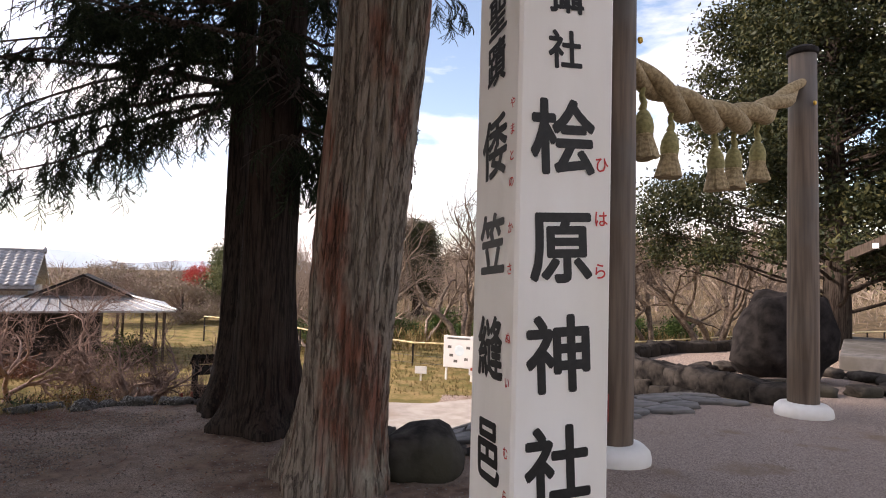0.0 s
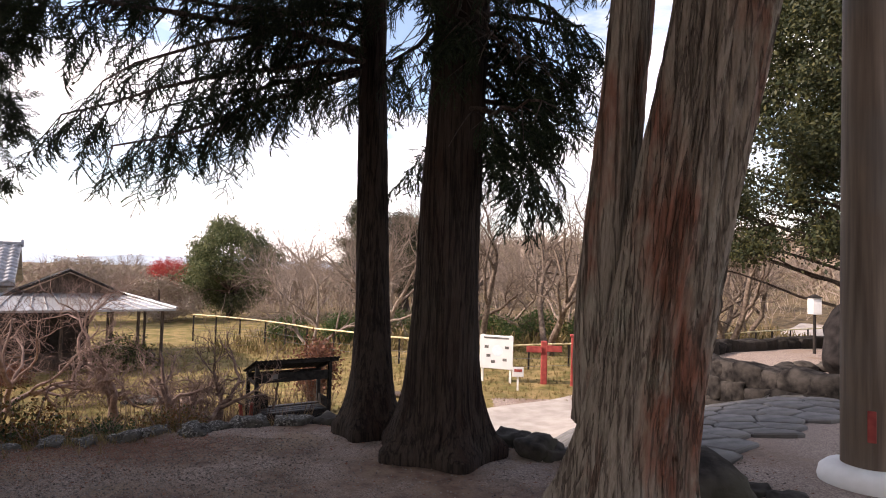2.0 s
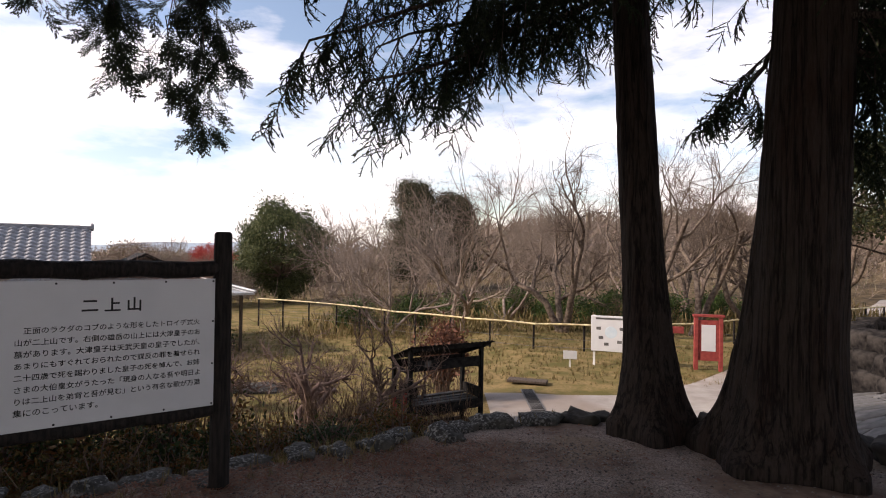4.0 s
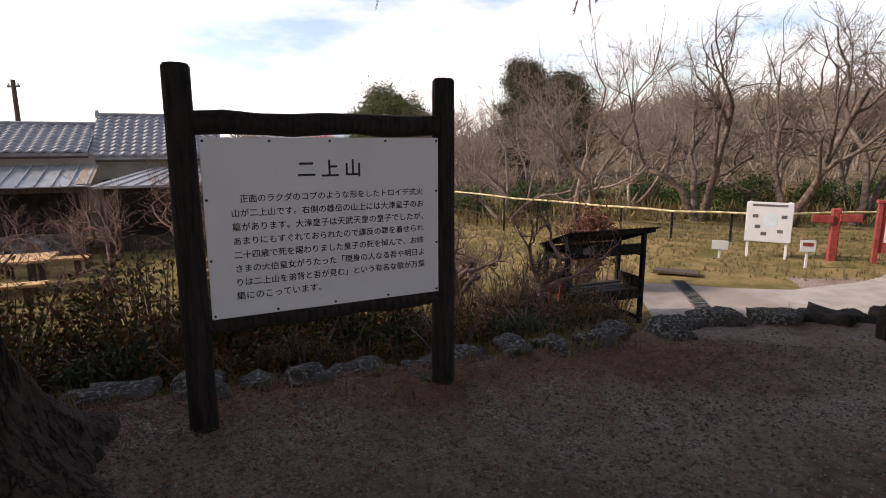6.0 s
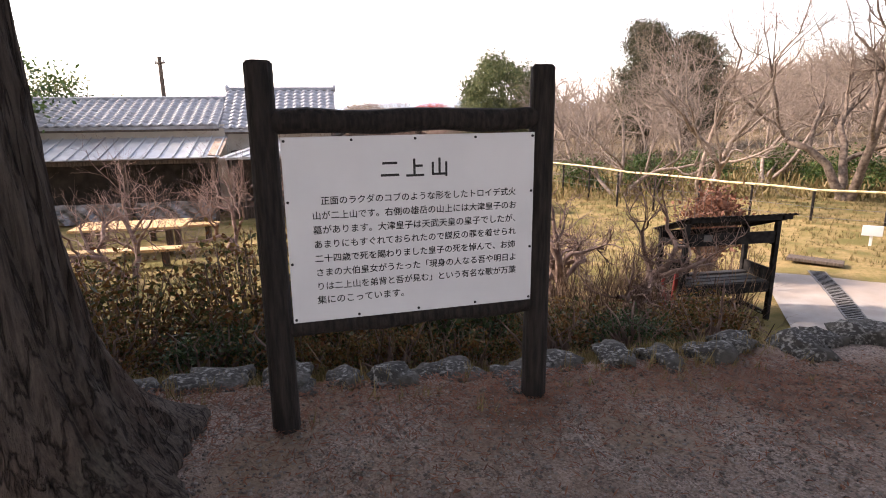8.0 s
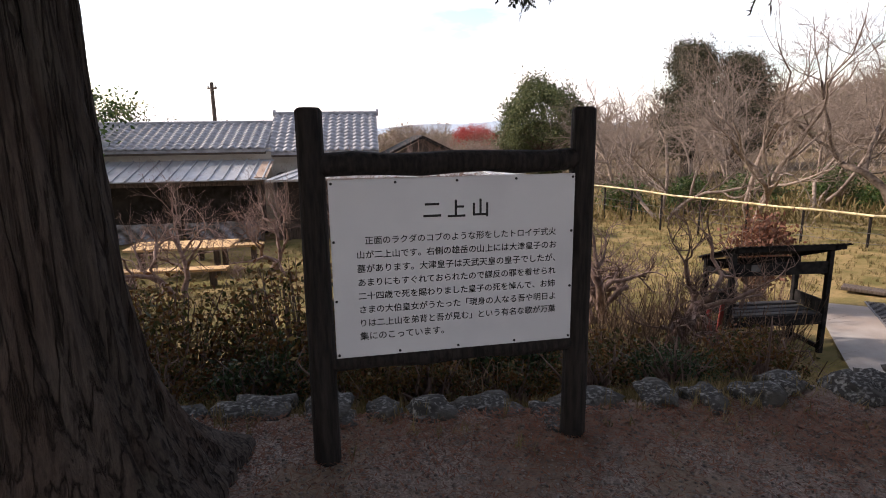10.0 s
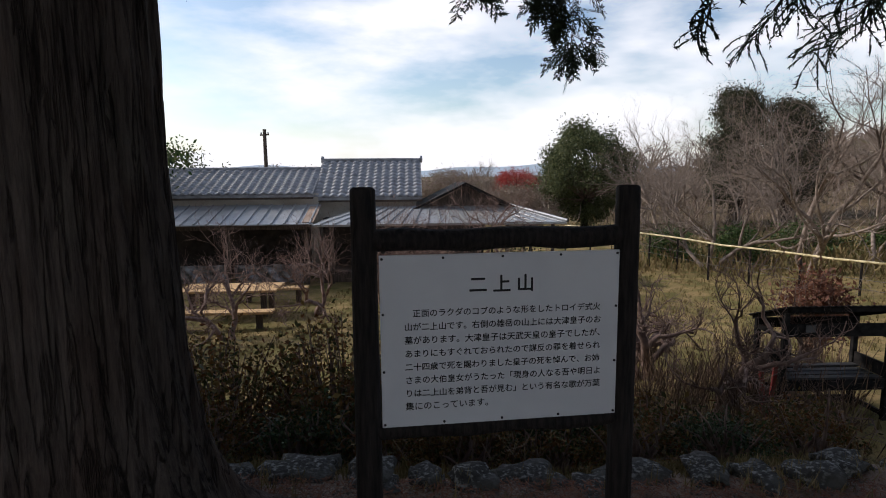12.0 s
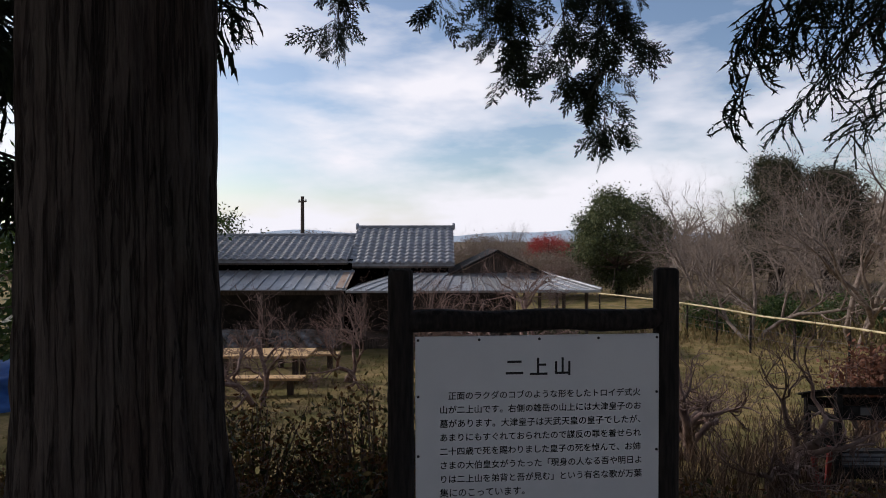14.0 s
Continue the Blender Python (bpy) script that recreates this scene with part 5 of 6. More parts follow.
def rail_fence():
    t = thing("bamboo_fence", pose(0, 0, 0), "low garden fence with a pale bamboo rail on dark stakes", "fence")
    pts = along(RAIL, 1.55)
    for x, y in pts:
        zt = -0.72
        part("post", boxm(-0.03, -0.03, 0, 0.03, 0.03, zt + 0.03 - ground_z(x, y) + 0.15, 0.008), M_WOODD, t, m=pose(x, y + 0.06, ground_z(x, y) - 0.15))
    for (ax, ay), (bx, by) in zip(RAIL, RAIL[1:]):
        n = max(3, int(math.hypot(bx - ax, by - ay) / 0.35))
        line = []
        for i in range(n + 1):
            u = i / n
            for e, rr in ((-0.02, 0.030), (0, 0.036), (0.02, 0.030)):
                q = u + e / n
                line.append((ax + (bx - ax) * q, ay + (by - ay) * q, -0.70 + 0.02 * math.sin(u * 3.1), rr))
        v, f = tubes([line], 8)
        part("rail", mesh_np("rail", v, f, M_BAMBOO, True), M_BAMBOO, t, "pale bamboo pole")
    v, f = tubes([[(x, y, -1.15 + 0.01 * (i % 2), 0.006) for i, (x, y) in enumerate(pts)], [(x, y, -1.4, 0.006) for x, y in pts]], 3)
    part("wire", mesh_np("wire", v, f, M_IRON), M_IRON, t)


rail_fence()


def wire_fence():
    line = [(-11.5, 4.0), (-8.6, 6.1), (-7.0, 7.2), (-5.9, 8.4)]
    t = thing("wire_fence", pose(0, 0, 0), "low rusty wire mesh fence on dark stakes", "fence")
    pts = along(line, 0.75)
    for k, (x, y) in enumerate(pts):
        part("stake", lathe([(0.028, -0.3), (0.03, 0.3), (0.022, 0.72 + 0.1 * math.sin(k * 2.1))], 8), M_WOODD, t, m=pose(x, y, ground_z(x, y), 4 * math.sin(k * 3), 4 * math.cos(k * 2)))
    wires = [[(x, y, ground_z(x, y) + h, 0.003) for x, y in along(line, 0.25)] for h in (0.1, 0.25, 0.4, 0.55)]
    wires += [[(x, y, ground_z(x, y), 0.003), (x, y, ground_z(x, y) + 0.56, 0.003)] for x, y in along(line, 0.16)]
    v, f = tubes(wires, 3)
    tagged(part("mesh", mesh_np("mesh", v, f, M_IRON), M_IRON, t), kind="stuff")


wire_fence()

# ---- path fittings ----


def drain():
    t = thing("drain_grate", pose(-3.05, 12.3, 0, 0, 0, 2), "dark steel drain grating set in the concrete path", "drain")
    for k in range(10):
        y0 = -2.2 + k * 0.44
        zz = ground_z(-3.05, 12.3 + y0 + 0.22) + 0.037
        a = part("grate", boxm(-0.14, y0, zz, 0.14, y0 + 0.425, zz + 0.012, 0.002), M_IRON, t)
        for i in range(5):
            part("bar", boxm(-0.115, y0 + 0.05 + i * 0.08, zz + 0.013, 0.115, y0 + 0.065 + i * 0.08, zz + 0.02), M_BLACK, a)
    b = thing("wooden_plank", pose(-3.05, 15.2, ground_z(-3.05, 15.2) + 0.04, 0, 0, -14), "flat brown weathered plank lying at the path edge", "plank")
    part("board", boxm(-0.45, -0.16, 0.0, 0.45, 0.16, 0.06, 0.01), M_HWOOD, b)


drain()

# ---- bare trees and shrubs ----
def grow(p, d, length, rad, level, rng, out, kink=0.25, split=(3, 4), up=0.12, shrink=0.68, maxlev=4, droop=0.0):
    """A bare branch and all that grows from it, as lines sorted by level."""
    n = 6 if level < 2 else 4
    pts, c = [(*p, rad)], np.array(p, float)
    d = np.array(d, float)
    for i in range(n):
        d = d + rng.normal(size=3) * kink + np.array([0, 0, (up[level] if isinstance(up, tuple) else up) - droop * level])
        d /= np.linalg.norm(d)
        c = c + d * length / n
        pts.append((*c, rad * (1 - 0.5 * (i + 1) / n)))
    out[min(level, len(out) - 1)].append(pts)
    if level >= maxlev:
        return
    for _ in range(rng.integers(split[0], split[1] + 1)):
        k = rng.integers(max(1, n // 3), n + 1)
        a = rng.normal(size=3)
        a -= d * (a @ d)
        a /= np.linalg.norm(a) + 1e-9
        nd = d * rng.uniform(0.6, 1.1) + a * rng.uniform(0.45, 0.95)
        grow(pts[k][:3], nd / np.linalg.norm(nd), length * shrink * rng.uniform(0.75, 1.15), pts[k][3] * 0.66, level + 1, rng, out, kink, split, up, shrink, maxlev, droop)


def bare_tree(name, seed, height, rad, label, m, material=M_TWIG, maxlev=4, split=(3, 4), kink=0.22, up=0.10, first=0.32, stems=1, spread=0.3, droop=0.0, shrink=0.68):
    rng = np.random.default_rng(seed)
    out = [[] for _ in range(maxlev + 1)]
    for s in range(stems):
        d = np.array([rng.normal() * spread, rng.normal() * spread, 1.0])
        grow((rng.normal() * 0.1 * (stems > 1), rng.normal() * 0.1 * (stems > 1), -0.1), d / np.linalg.norm(d), height * first, rad, 0, rng, out, kink, split, up, shrink, maxlev, droop)
    t = thing(name, m, label, "tree")
    v, f = tubes(out[0] + out[1], 7)
    part("trunk", mesh_np("trunk", v, f, material, True), material, t)
    fine = [p for lv in out[2:] for p in lv]
    v, f = tubes(fine, 3)
    tagged(part("twigwork", mesh_np("twigwork", v, f, material), material, t), kind="stuff")
    return t


def bare_group():
    def cherry(x, y, h, sd, r, stems, spread, mat_, maxlev=5, split=(3, 5), lab="leafless spreading cherry tree with long crooked grey brown limbs"):
        return bare_tree("bare_cherry_tree", sd, h, r, lab, pose(x, y, ground_z(x, y)), mat_, maxlev, split, 0.21, (0.09, 0.09, 0.08, 0.05, 0.0, -0.05), 0.5, stems, spread, shrink=0.63)

    made = [cherry(-0.9, 24.2, 8.4, 21, 0.15, 3, 0.5, M_LIMB), cherry(2.0, 23.6, 9.8, 22, 0.15, 2, 0.25, M_LIMB), cherry(3.9, 24.0, 9.2, 24, 0.14, 2, 0.45, M_LIMB), cherry(7.4, 27.5, 9.0, 25, 0.14, 2, 0.45, M_LIMB)]
    cherry(-4.9, 24.8, 8.6, 23, 0.10, 3, 0.35, M_TWIG, 5, (4, 5), "old leafless tree with a dense crown of pale twigs")
    cherry(-7.9, 25.5, 7.2, 27, 0.08, 3, 0.35, M_TWIG, 5, (4, 5), "leafless tree with a haze of fine pale twigs")
    cherry(-3.0, 27.5, 7.4, 30, 0.08, 3, 0.4, M_TWIG, 5, (4, 5), "leafless tree with a haze of fine pale twigs")
    light = [cherry(x, y, 8.0, sd, 0.09, 3, 0.38, M_TWIG, 4, (4, 5), "leafless cherry tree at the back of the orchard") for x, y, sd in ((-11, 33, 28), (0.5, 32, 29))]
    rnd = random.Random(4)
    for i, (x, y) in enumerate(((10.3, 28.6), (5.6, 29.5), (13.5, 32), (9.2, 24.8))):
        copy_thing(made[(i + 1) % 4], pose(x, y, ground_z(x, y), 0, 0, rnd.uniform(0, 360)))
    for i, (x, y) in enumerate(((-5.5, 32), (4.5, 34), (8, 37), (16, 37), (-8.5, 40), (-15, 43), (-2, 38), (12, 44), (20, 42), (24, 36), (2, 44), (-12, 38))):
        copy_thing(light[i % 2], pose(x, y, ground_z(x, y), 0, 0, rnd.uniform(0, 360)))


bare_group()


def plums():
    # gnarled plums of the garden, then pale-twigged ones before the house
    for x, y, h, sd, mt, lab in ((-5.95, 10.6, 3.3, 31, M_TWIGD, "gnarled dark plum tree with upright bare shoots beside the stall"), (-7.05, 11.7, 3.1, 32, M_TWIGD, "gnarled dark bare plum tree in the garden"), (-9.2, 13.4, 2.8, 36, M_TWIGD, "small bare plum tree on the garden grass")):
        bare_tree("plum_tree", sd, h, 0.10, lab, pose(x, y, ground_z(x, y)), mt, 4, (4, 5), 0.42, (0.12, 0.04, 0.03, 0.2, 0.3), 0.42, 2, 0.55, shrink=0.7)
    for r, f, h, sd in ((-3.9, 12.2, 3.6, 33), (-2.6, 14.6, 3.8, 37), (0.7, 13.0, 5.2, 34), (2.2, 15.2, 4.8, 35), (-0.8, 15.6, 4.8, 38)):
        x, y = -5.15 + 0.8125 * r - 0.583 * f, 2.86 + 0.583 * r + 0.8125 * f
        bare_tree("plum_tree", sd, h, 0.07, "bare plum tree with pale tangled twigs before the house", pose(x, y, ground_z(x, y)), M_TWIGP, 4, (4, 5), 0.36, (0.15, 0.0, 0.02, 0.12, 0.2), 0.44, 2, 0.7, shrink=0.72)


plums()


def leaf_kinds(rng, n, size, wide):
    out = []
    for _ in range(5):
        V, F = [], []
        for i in range(n):
            c = rng.normal(size=3) * 0.5
            a, b = rng.normal(size=3), rng.normal(size=3)
            a /= np.linalg.norm(a)
            b = np.cross(a, b)
            b /= np.linalg.norm(b)
            s = size * rng.uniform(0.6, 1.3)
            k = len(V)
            V += [c - a * s, c + b * s * wide, c + a * s, c - b * s * wide]
            F += [(k, k + 1, k + 2), (k, k + 2, k + 3)]
        out.append((np.array(V), np.array(F)))
    return out


LEAF_RNG = np.random.default_rng(9)
LEAVES = leaf_kinds(LEAF_RNG, 26, 0.16, 0.5)


def leaf_ball(rng, cx, cy, cz, rx, ry, rz, count, size, shell=0.55):
    """Places for clumps in an uneven crown with gaps."""
    P, S = [], []
    while len(P) < count:
        d = rng.normal(size=3)
        d /= np.linalg.norm(d)
        k = rng.uniform(shell, 1) ** 0.6
        lump = 1 + 0.36 * noise.noise(Vector(d * 2.4 + cx)) + 0.12 * noise.noise(Vector(d * 6.0 + cx))
        p = np.array([cx, cy, cz]) + d * k * lump * np.array([rx, ry, rz])
        if noise.noise(Vector(p * 0.9 / max(rx, 0.4))) < -0.28:
            continue
        P.append(p)
        S.append(size * rng.uniform(0.7, 1.4))
    return P, S


def leafy(name, label, category, x, y, cz, rx, rz, count, size, material, trunk=None, seed=1, kinds=None, twigs=0, ry=None):
    rng = np.random.default_rng(seed)
    z = ground_z(x, y)
    t = thing(name, pose(x, y, z), label, category)
    P, S = leaf_ball(rng, 0, 0, cz - z, rx, ry or rx, rz, count, size)
    W = [rng.normal(size=3) for _ in P]
    v, f = scatter(kinds or LEAVES, P, W, S, rng, 1.0)
    part("crown" if category == "tree" else "leaves", mesh_np("crown", v, f, material), material, t)
    lines = []
    if trunk:
        v, f = tubes([[(0, 0, -0.2, trunk), (0.05, 0, (cz - z) * 0.5, trunk * 0.8), (0, 0.05, cz - z + rz * 0.5, trunk * 0.3)]], 9)
        part("trunk", mesh_np("trunk", v, f, M_BARKD, True), M_BARKD, t)
    for p in P[:: max(1, len(P) // (twigs or 30))]:
        lines.append(limb_line((0, 0, 0 if not trunk else (cz - z) * 0.55), p, -0.05, 0.02 if not trunk else trunk * 0.35, 0.004, 5, rng, 0.04))
    v, f = tubes(lines, 4)
    tagged(part("twigwork", mesh_np("twigwork", v, f, M_TWIGD), M_TWIGD, t), kind="stuff")
    return t


leafy("evergreen_tree", "rounded dark green broadleaf evergreen tree", "tree", -17.4, 39.5, 1.5, 2.9, 3.1, 2600, 0.4, M_FOLE, 0.25, 51)
leafy("evergreen_shrub", "clipped olive green garden bush", "bush", -12.8, 19.6, -1.45, 0.75, 0.45, 130, 0.3, M_FOL2, None, 52)
leafy("red_shrub", "reddish brown winter shrub behind the stall", "bush", -4.9, 13.6, -0.55, 0.42, 0.45, 130, 0.22, M_REDLEAF, None, 53, twigs=60)
leafy("red_maple", "small red maple far behind the garden", "tree", -31, 58, 0.7, 2.4, 1.4, 260, 0.45, M_REDMAPLE, 0.1, 54)
leafy("orange_shrub", "low orange shrub before the house porch", "bush", -14.6, 16.9, -1.72, 0.6, 0.25, 90, 0.2, M_REDLEAF, None, 55)
for i, (x, y, cz, rx, rz) in enumerate(((-9.4, 5.9, -0.35, 0.7, 0.6), (-8.5, 6.5, -0.3, 0.7, 0.62), (-7.75, 7.0, -0.32, 0.65, 0.6), (-7.1, 7.5, -0.45, 0.6, 0.55), (-10.3, 5.3, -0.35, 0.7, 0.6), (-8.9, 5.3, -0.5, 0.5, 0.4), (-8.1, 5.9, -0.5, 0.5, 0.4), (-7.4, 6.5, -0.55, 0.5, 0.4), (-6.6, 7.1, -0.65, 0.5, 0.38), (-6.0, 7.7, -0.8, 0.5, 0.38), (-5.3, 8.1, -0.9, 0.45, 0.32), (-9.0, 7.6, -0.9, 0.6, 0.4), (-7.9, 8.4, -1.0, 0.6, 0.4))):
    leafy("garden_shrub", "straggly shrub with green and russet winter leaves", "bush", x, y, cz, rx, rz, 170, 0.15, M_SHRUBG if i in (2, 8) else M_SHRUB, None, 60 + i, twigs=90)
for i, (x, y, cz, rx, rz) in enumerate(((-27.0, 13.2, 1.6, 3.0, 3.0), (-33, 19, 0.5, 4, 2.4), (-24, 33, 0.2, 2.4, 1.3), (-27.5, 40, 0.2, 3.5, 1.6), (-38, 33, 0.4, 5.0, 1.8), (-20.5, 36, -0.6, 2.6, 1.2))):
    leafy("evergreen_bush", "olive green evergreen thicket beyond the house" if i else "dark evergreen tree beyond the house", "tree", x, y, cz, rx, rz, 900 if i in (2, 3, 4, 5) else 420, 0.3 if i in (2, 3, 4, 5) else 0.5, (M_FOLG if i == 0 else M_FARWOOD if i in (2, 3, 4, 5) else M_FOL2), 0.12, 80 + i)
rs = random.Random(31)
for i in range(9):
    leafy("evergreen_shrub", "dark green undergrowth shrub below the bare trees", "bush", -9 + i * 2.3 + rs.uniform(-0.6, 0.6), 28.5 + rs.uniform(-1.5, 2.5), ground_z(-9 + i * 2.3, 28.5) + 0.55, rs.uniform(0.8, 1.4), rs.uniform(0.5, 0.8), 190, 0.3, M_FOLG, None, 110 + i)
for i in range(11):
    x, y = -10.0 + i * 0.5, 4.15 + i * 0.33 + 0.05 * math.sin(i * 2)
    leafy("ground_shrub", "low straggly shrub behind the edging stones", "bush", x, y, ground_z(x, y) + 0.16 + 0.05 * math.sin(i * 3.3), 0.36, 0.22, 130, 0.09, M_SHRUBG if i in (4, 9) else M_SHRUB, None, 130 + i, twigs=40)
leafy("evergreen_bush", "dense green tree beyond the terrace", "tree", -23.5, 6.5, 1.2, 3.2, 3.4, 420, 0.6, M_FOLG, 0.2, 95)


def clumped_evergreen(label, x, y, h, reach, seed, pads, z0):
    """A tall evergreen whose limbs carry rounded pads of short foliage with sky between them."""
    rng = np.random.default_rng(seed)
    z = ground_z(x, y)
    t = thing("evergreen_tree", pose(x, y, z), label, "tree")
    v, f = trunk_arrays([(0, 0, -0.2, 0.42), (0.05, 0, 3, 0.34), (0, 0.1, h, 0.08)], n=40, rows=50, seed=float(seed), depth=0.06, flare=(0.25, 0.4))
    part("trunk", mesh_np("trunk", v, f, M_BARKD, True), M_BARKD, t)
    lines, P, S = [], [], []
    for i in range(pads):
        u = (i + rng.uniform()) / pads
        zz = z0 + (h - z0) * u
        a = i * 2.4 + rng.normal() * 0.3
        r = reach * (1 - 0.6 * u ** 1.5) * rng.uniform(0.35, 1.05)
        c = np.array([r * math.cos(a), r * math.sin(a), zz + 0.12 * r])
        lines.append(limb_line((0, 0, zz - 0.25 * r), c, 0.1, 0.06, 0.012, 7, rng, 0.06))
        k = rng.uniform(0.55, 1.05)
        for _ in range(int(60 * k)):
            d = rng.normal(size=3)
            d /= np.linalg.norm(d)
            P.append(c + d * rng.uniform(0.2, 1.0) * k * np.array([1.15, 1.15, 0.5]))
            S.append(rng.uniform(0.28, 0.52))
    v, f = tubes(lines, 5)
    tagged(part("limb", mesh_np("limb", v, f, M_BARKD, True), M_BARKD, t), kind="stuff")
    v, f = scatter(LEAVES, P, [rng.normal(size=3) for _ in P], S, rng, 1.0)
    part("crown", mesh_np("crown", v, f, M_FOLY), M_FOLY, t)


clumped_evergreen("tall dense evergreen behind the gate with olive green pads", 10.6, 18.6, 14, 5.2, 101, 150, 3.4)
clumped_evergreen("dark evergreen beside the shrine hall", 16.0, 19.5, 13, 4.6, 102, 110, 2.6)
for fx, fy, fh, fs in ((-8.9, 44, 8.2, 103), (-6.1, 45, 7.2, 104)):
    clumped_evergreen("dark rounded evergreen behind the bare trees", fx, fy, fh, 1.8, fs, 60, 1.5)


def thicket(name, label, spots, n, h, material, seed, spread=0.25, width=0.012, thick=3):
    """Upright bare stalks past counting, as one object."""
    rng = np.random.default_rng(seed)
    V, F = [], []
    for x0, y0, x1, y1 in spots:
        for _ in range(n):
            x, y = rng.uniform(x0, x1), rng.uniform(y0, y1)
            z = ground_z(x, y)
            if inside(np.array(x), np.array(y)):
                continue
            hh = h * rng.uniform(0.4, 1.15)
            p = np.array([x, y, z - 0.05])
            d = np.array([rng.normal() * spread, rng.normal() * spread, 1.0])
            for k in range(thick):
                q = p + d * hh / thick + rng.normal(size=3) * 0.04 * hh
                w = rng.normal(size=3)
                w[2] = 0
                w *= width / (np.linalg.norm(w) + 1e-9)
                b = len(V)
                V += [p - w, p + w, q + w * 0.6, q - w * 0.6]
                F += [(b, b + 1, b + 2), (b, b + 2, b + 3)]
                if k:
                    e = p + (d + rng.normal(size=3) * 0.8) * hh * 0.3
                    b = len(V)
                    V += [p - w * 0.5, p + w * 0.5, e]
                    F += [(b, b + 1, b + 2)]
                p = q
    return tagged(new(name, mesh_np(name, V, F, material)), label, "undergrowth", kind="stuff")


thicket("dry_stalks", "dry brown stalks and suckers round the stall", [(-6.6, 8.6, -4.6, 10.4), (-7.6, 7.6, -5.6, 9.4), (-6.3, 11, -4.4, 13.2), (-8.6, 8.4, -6.0, 11.2), (-7.0, 9.4, -5.2, 11.4)], 420, 0.8, M_STALK, 201, 0.22, 0.006)
thicket("dry_stalks", "dry tangled stalks along the wire fence", [(-11, 4.6, -8.6, 6.6), (-9, 5.8, -6.4, 7.8)], 260, 0.55, M_STALK, 202, 0.35, 0.005)
thicket("tall_weeds", "olive and straw weeds under the bare trees", [(-12, 24, 16, 34)], 5200, 0.6, M_GRASS, 203, 0.3, 0.03, 2)
thicket("brushwood", "grey brown brushwood behind the orchard", [(-30, 36, 40, 60)], 2600, 1.7, M_FARWOOD, 204, 0.5, 0.02, 3)


def far_woods():
    rng = np.random.default_rng(77)
    kinds = []
    for _ in range(5):
        V, F = [], []
        for i in range(54):
            a = rng.uniform(0, 2 * math.pi)
            z0 = rng.uniform(0.0, 0.45)
            p = np.array([0, 0, z0])
            q = p + np.array([math.cos(a) * rng.uniform(0.05, 0.6), math.sin(a) * rng.uniform(0.05, 0.6), rng.uniform(0.1, 0.5)])
            w = rng.normal(size=3) * 0.011
            b = len(V)
            V += [p - w, p + w, q]
            F += [(b, b + 1, b + 2)]
        kinds.append((np.array(V), np.array(F)))
    P, S = [], []
    for _ in range(2600):
        x, y = rng.uniform(-90, 120), rng.uniform(50, 150)
        P.append(np.array([x, y, ground_z(x, y)]))
        S.append(rng.uniform(2.0, 5.0) * (1.0 if x > -25 else 0.7) * (1.7 if rng.uniform() < 0.25 else 1.0))
    for _ in range(500):
        x, y = rng.uniform(-90, -30), rng.uniform(20, 70)
        P.append(np.array([x, y, ground_z(x, y)]))
        S.append(rng.uniform(2.2, 4.0))
    vs, fs, base = [], [], 0
    for p, s in zip(P, S):
        V, F = kinds[rng.integers(5)]
        a = rng.uniform(0, 6.28)
        R = np.array([[math.cos(a), -math.sin(a), 0], [math.sin(a), math.cos(a), 0], [0, 0, 1]])
        vs.append(p + s * (V @ R.T))
        fs.append(F + base)
        base += len(V)
    tagged(new("far_woods", mesh_np("far_woods", np.concatenate(vs), np.concatenate(fs), M_FARWOOD)), "hazy brown leafless woods on the hillside", "woods", kind="stuff")


far_woods()
bare_tree("far_bare_tree", 41, 8.5, 0.16, "tall rounded leafless tree behind the house", pose(-30, 51, ground_z(-30, 51)), M_TWIG, 5, (3, 4), 0.16, 0.09, 0.36, 1, 0.1)


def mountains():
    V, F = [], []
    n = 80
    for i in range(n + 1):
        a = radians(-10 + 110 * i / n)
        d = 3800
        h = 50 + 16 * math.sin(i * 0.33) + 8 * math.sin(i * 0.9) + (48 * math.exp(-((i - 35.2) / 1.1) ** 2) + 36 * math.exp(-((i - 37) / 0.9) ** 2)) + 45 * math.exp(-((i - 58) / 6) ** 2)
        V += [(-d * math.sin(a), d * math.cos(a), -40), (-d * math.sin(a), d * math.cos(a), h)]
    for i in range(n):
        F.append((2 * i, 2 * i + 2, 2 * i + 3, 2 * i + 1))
    # No haze in the air here; the backdrop's colour carries it.
    tagged(new("backdrop", mesh_np("backdrop", V, F, M_MOUNT, True)), "mountains on the horizon, coloured pale blue for haze", "mountains", kind="structure")


mountains()


def utility_pole():
    x, y = -35.0, 28.3
    z = ground_z(x, y)
    t = thing("utility_pole", pose(x, y, z), "slim grey utility pole beyond the roof", "utility pole")
    part("pole", lathe([(0.16, -0.2), (0.11, 6.6)], 12), M_HWOOD, t)
    part("crossarm", boxm(-0.4, -0.05, 6.2, 0.4, 0.05, 6.3, 0.01), M_HWOOD, t)
    for i in range(3):
        part("insulator", lathe([(0.05, 6.301), (0.06, 6.36), (0.03, 6.42)], 8), M_WHITE, t, m=pose(-0.33 + 0.33 * i, 0, 0))


utility_pole()


def tarp():
    x, y = -20.5, 7.0
    ob = rock("tarpaulin", x, y, 1.1, 0.8, 0.45, M_BLUE, "crumpled blue tarpaulin heap on the grass", "tarpaulin", 66, 0.1, 20, rough=0.35)


tarp()


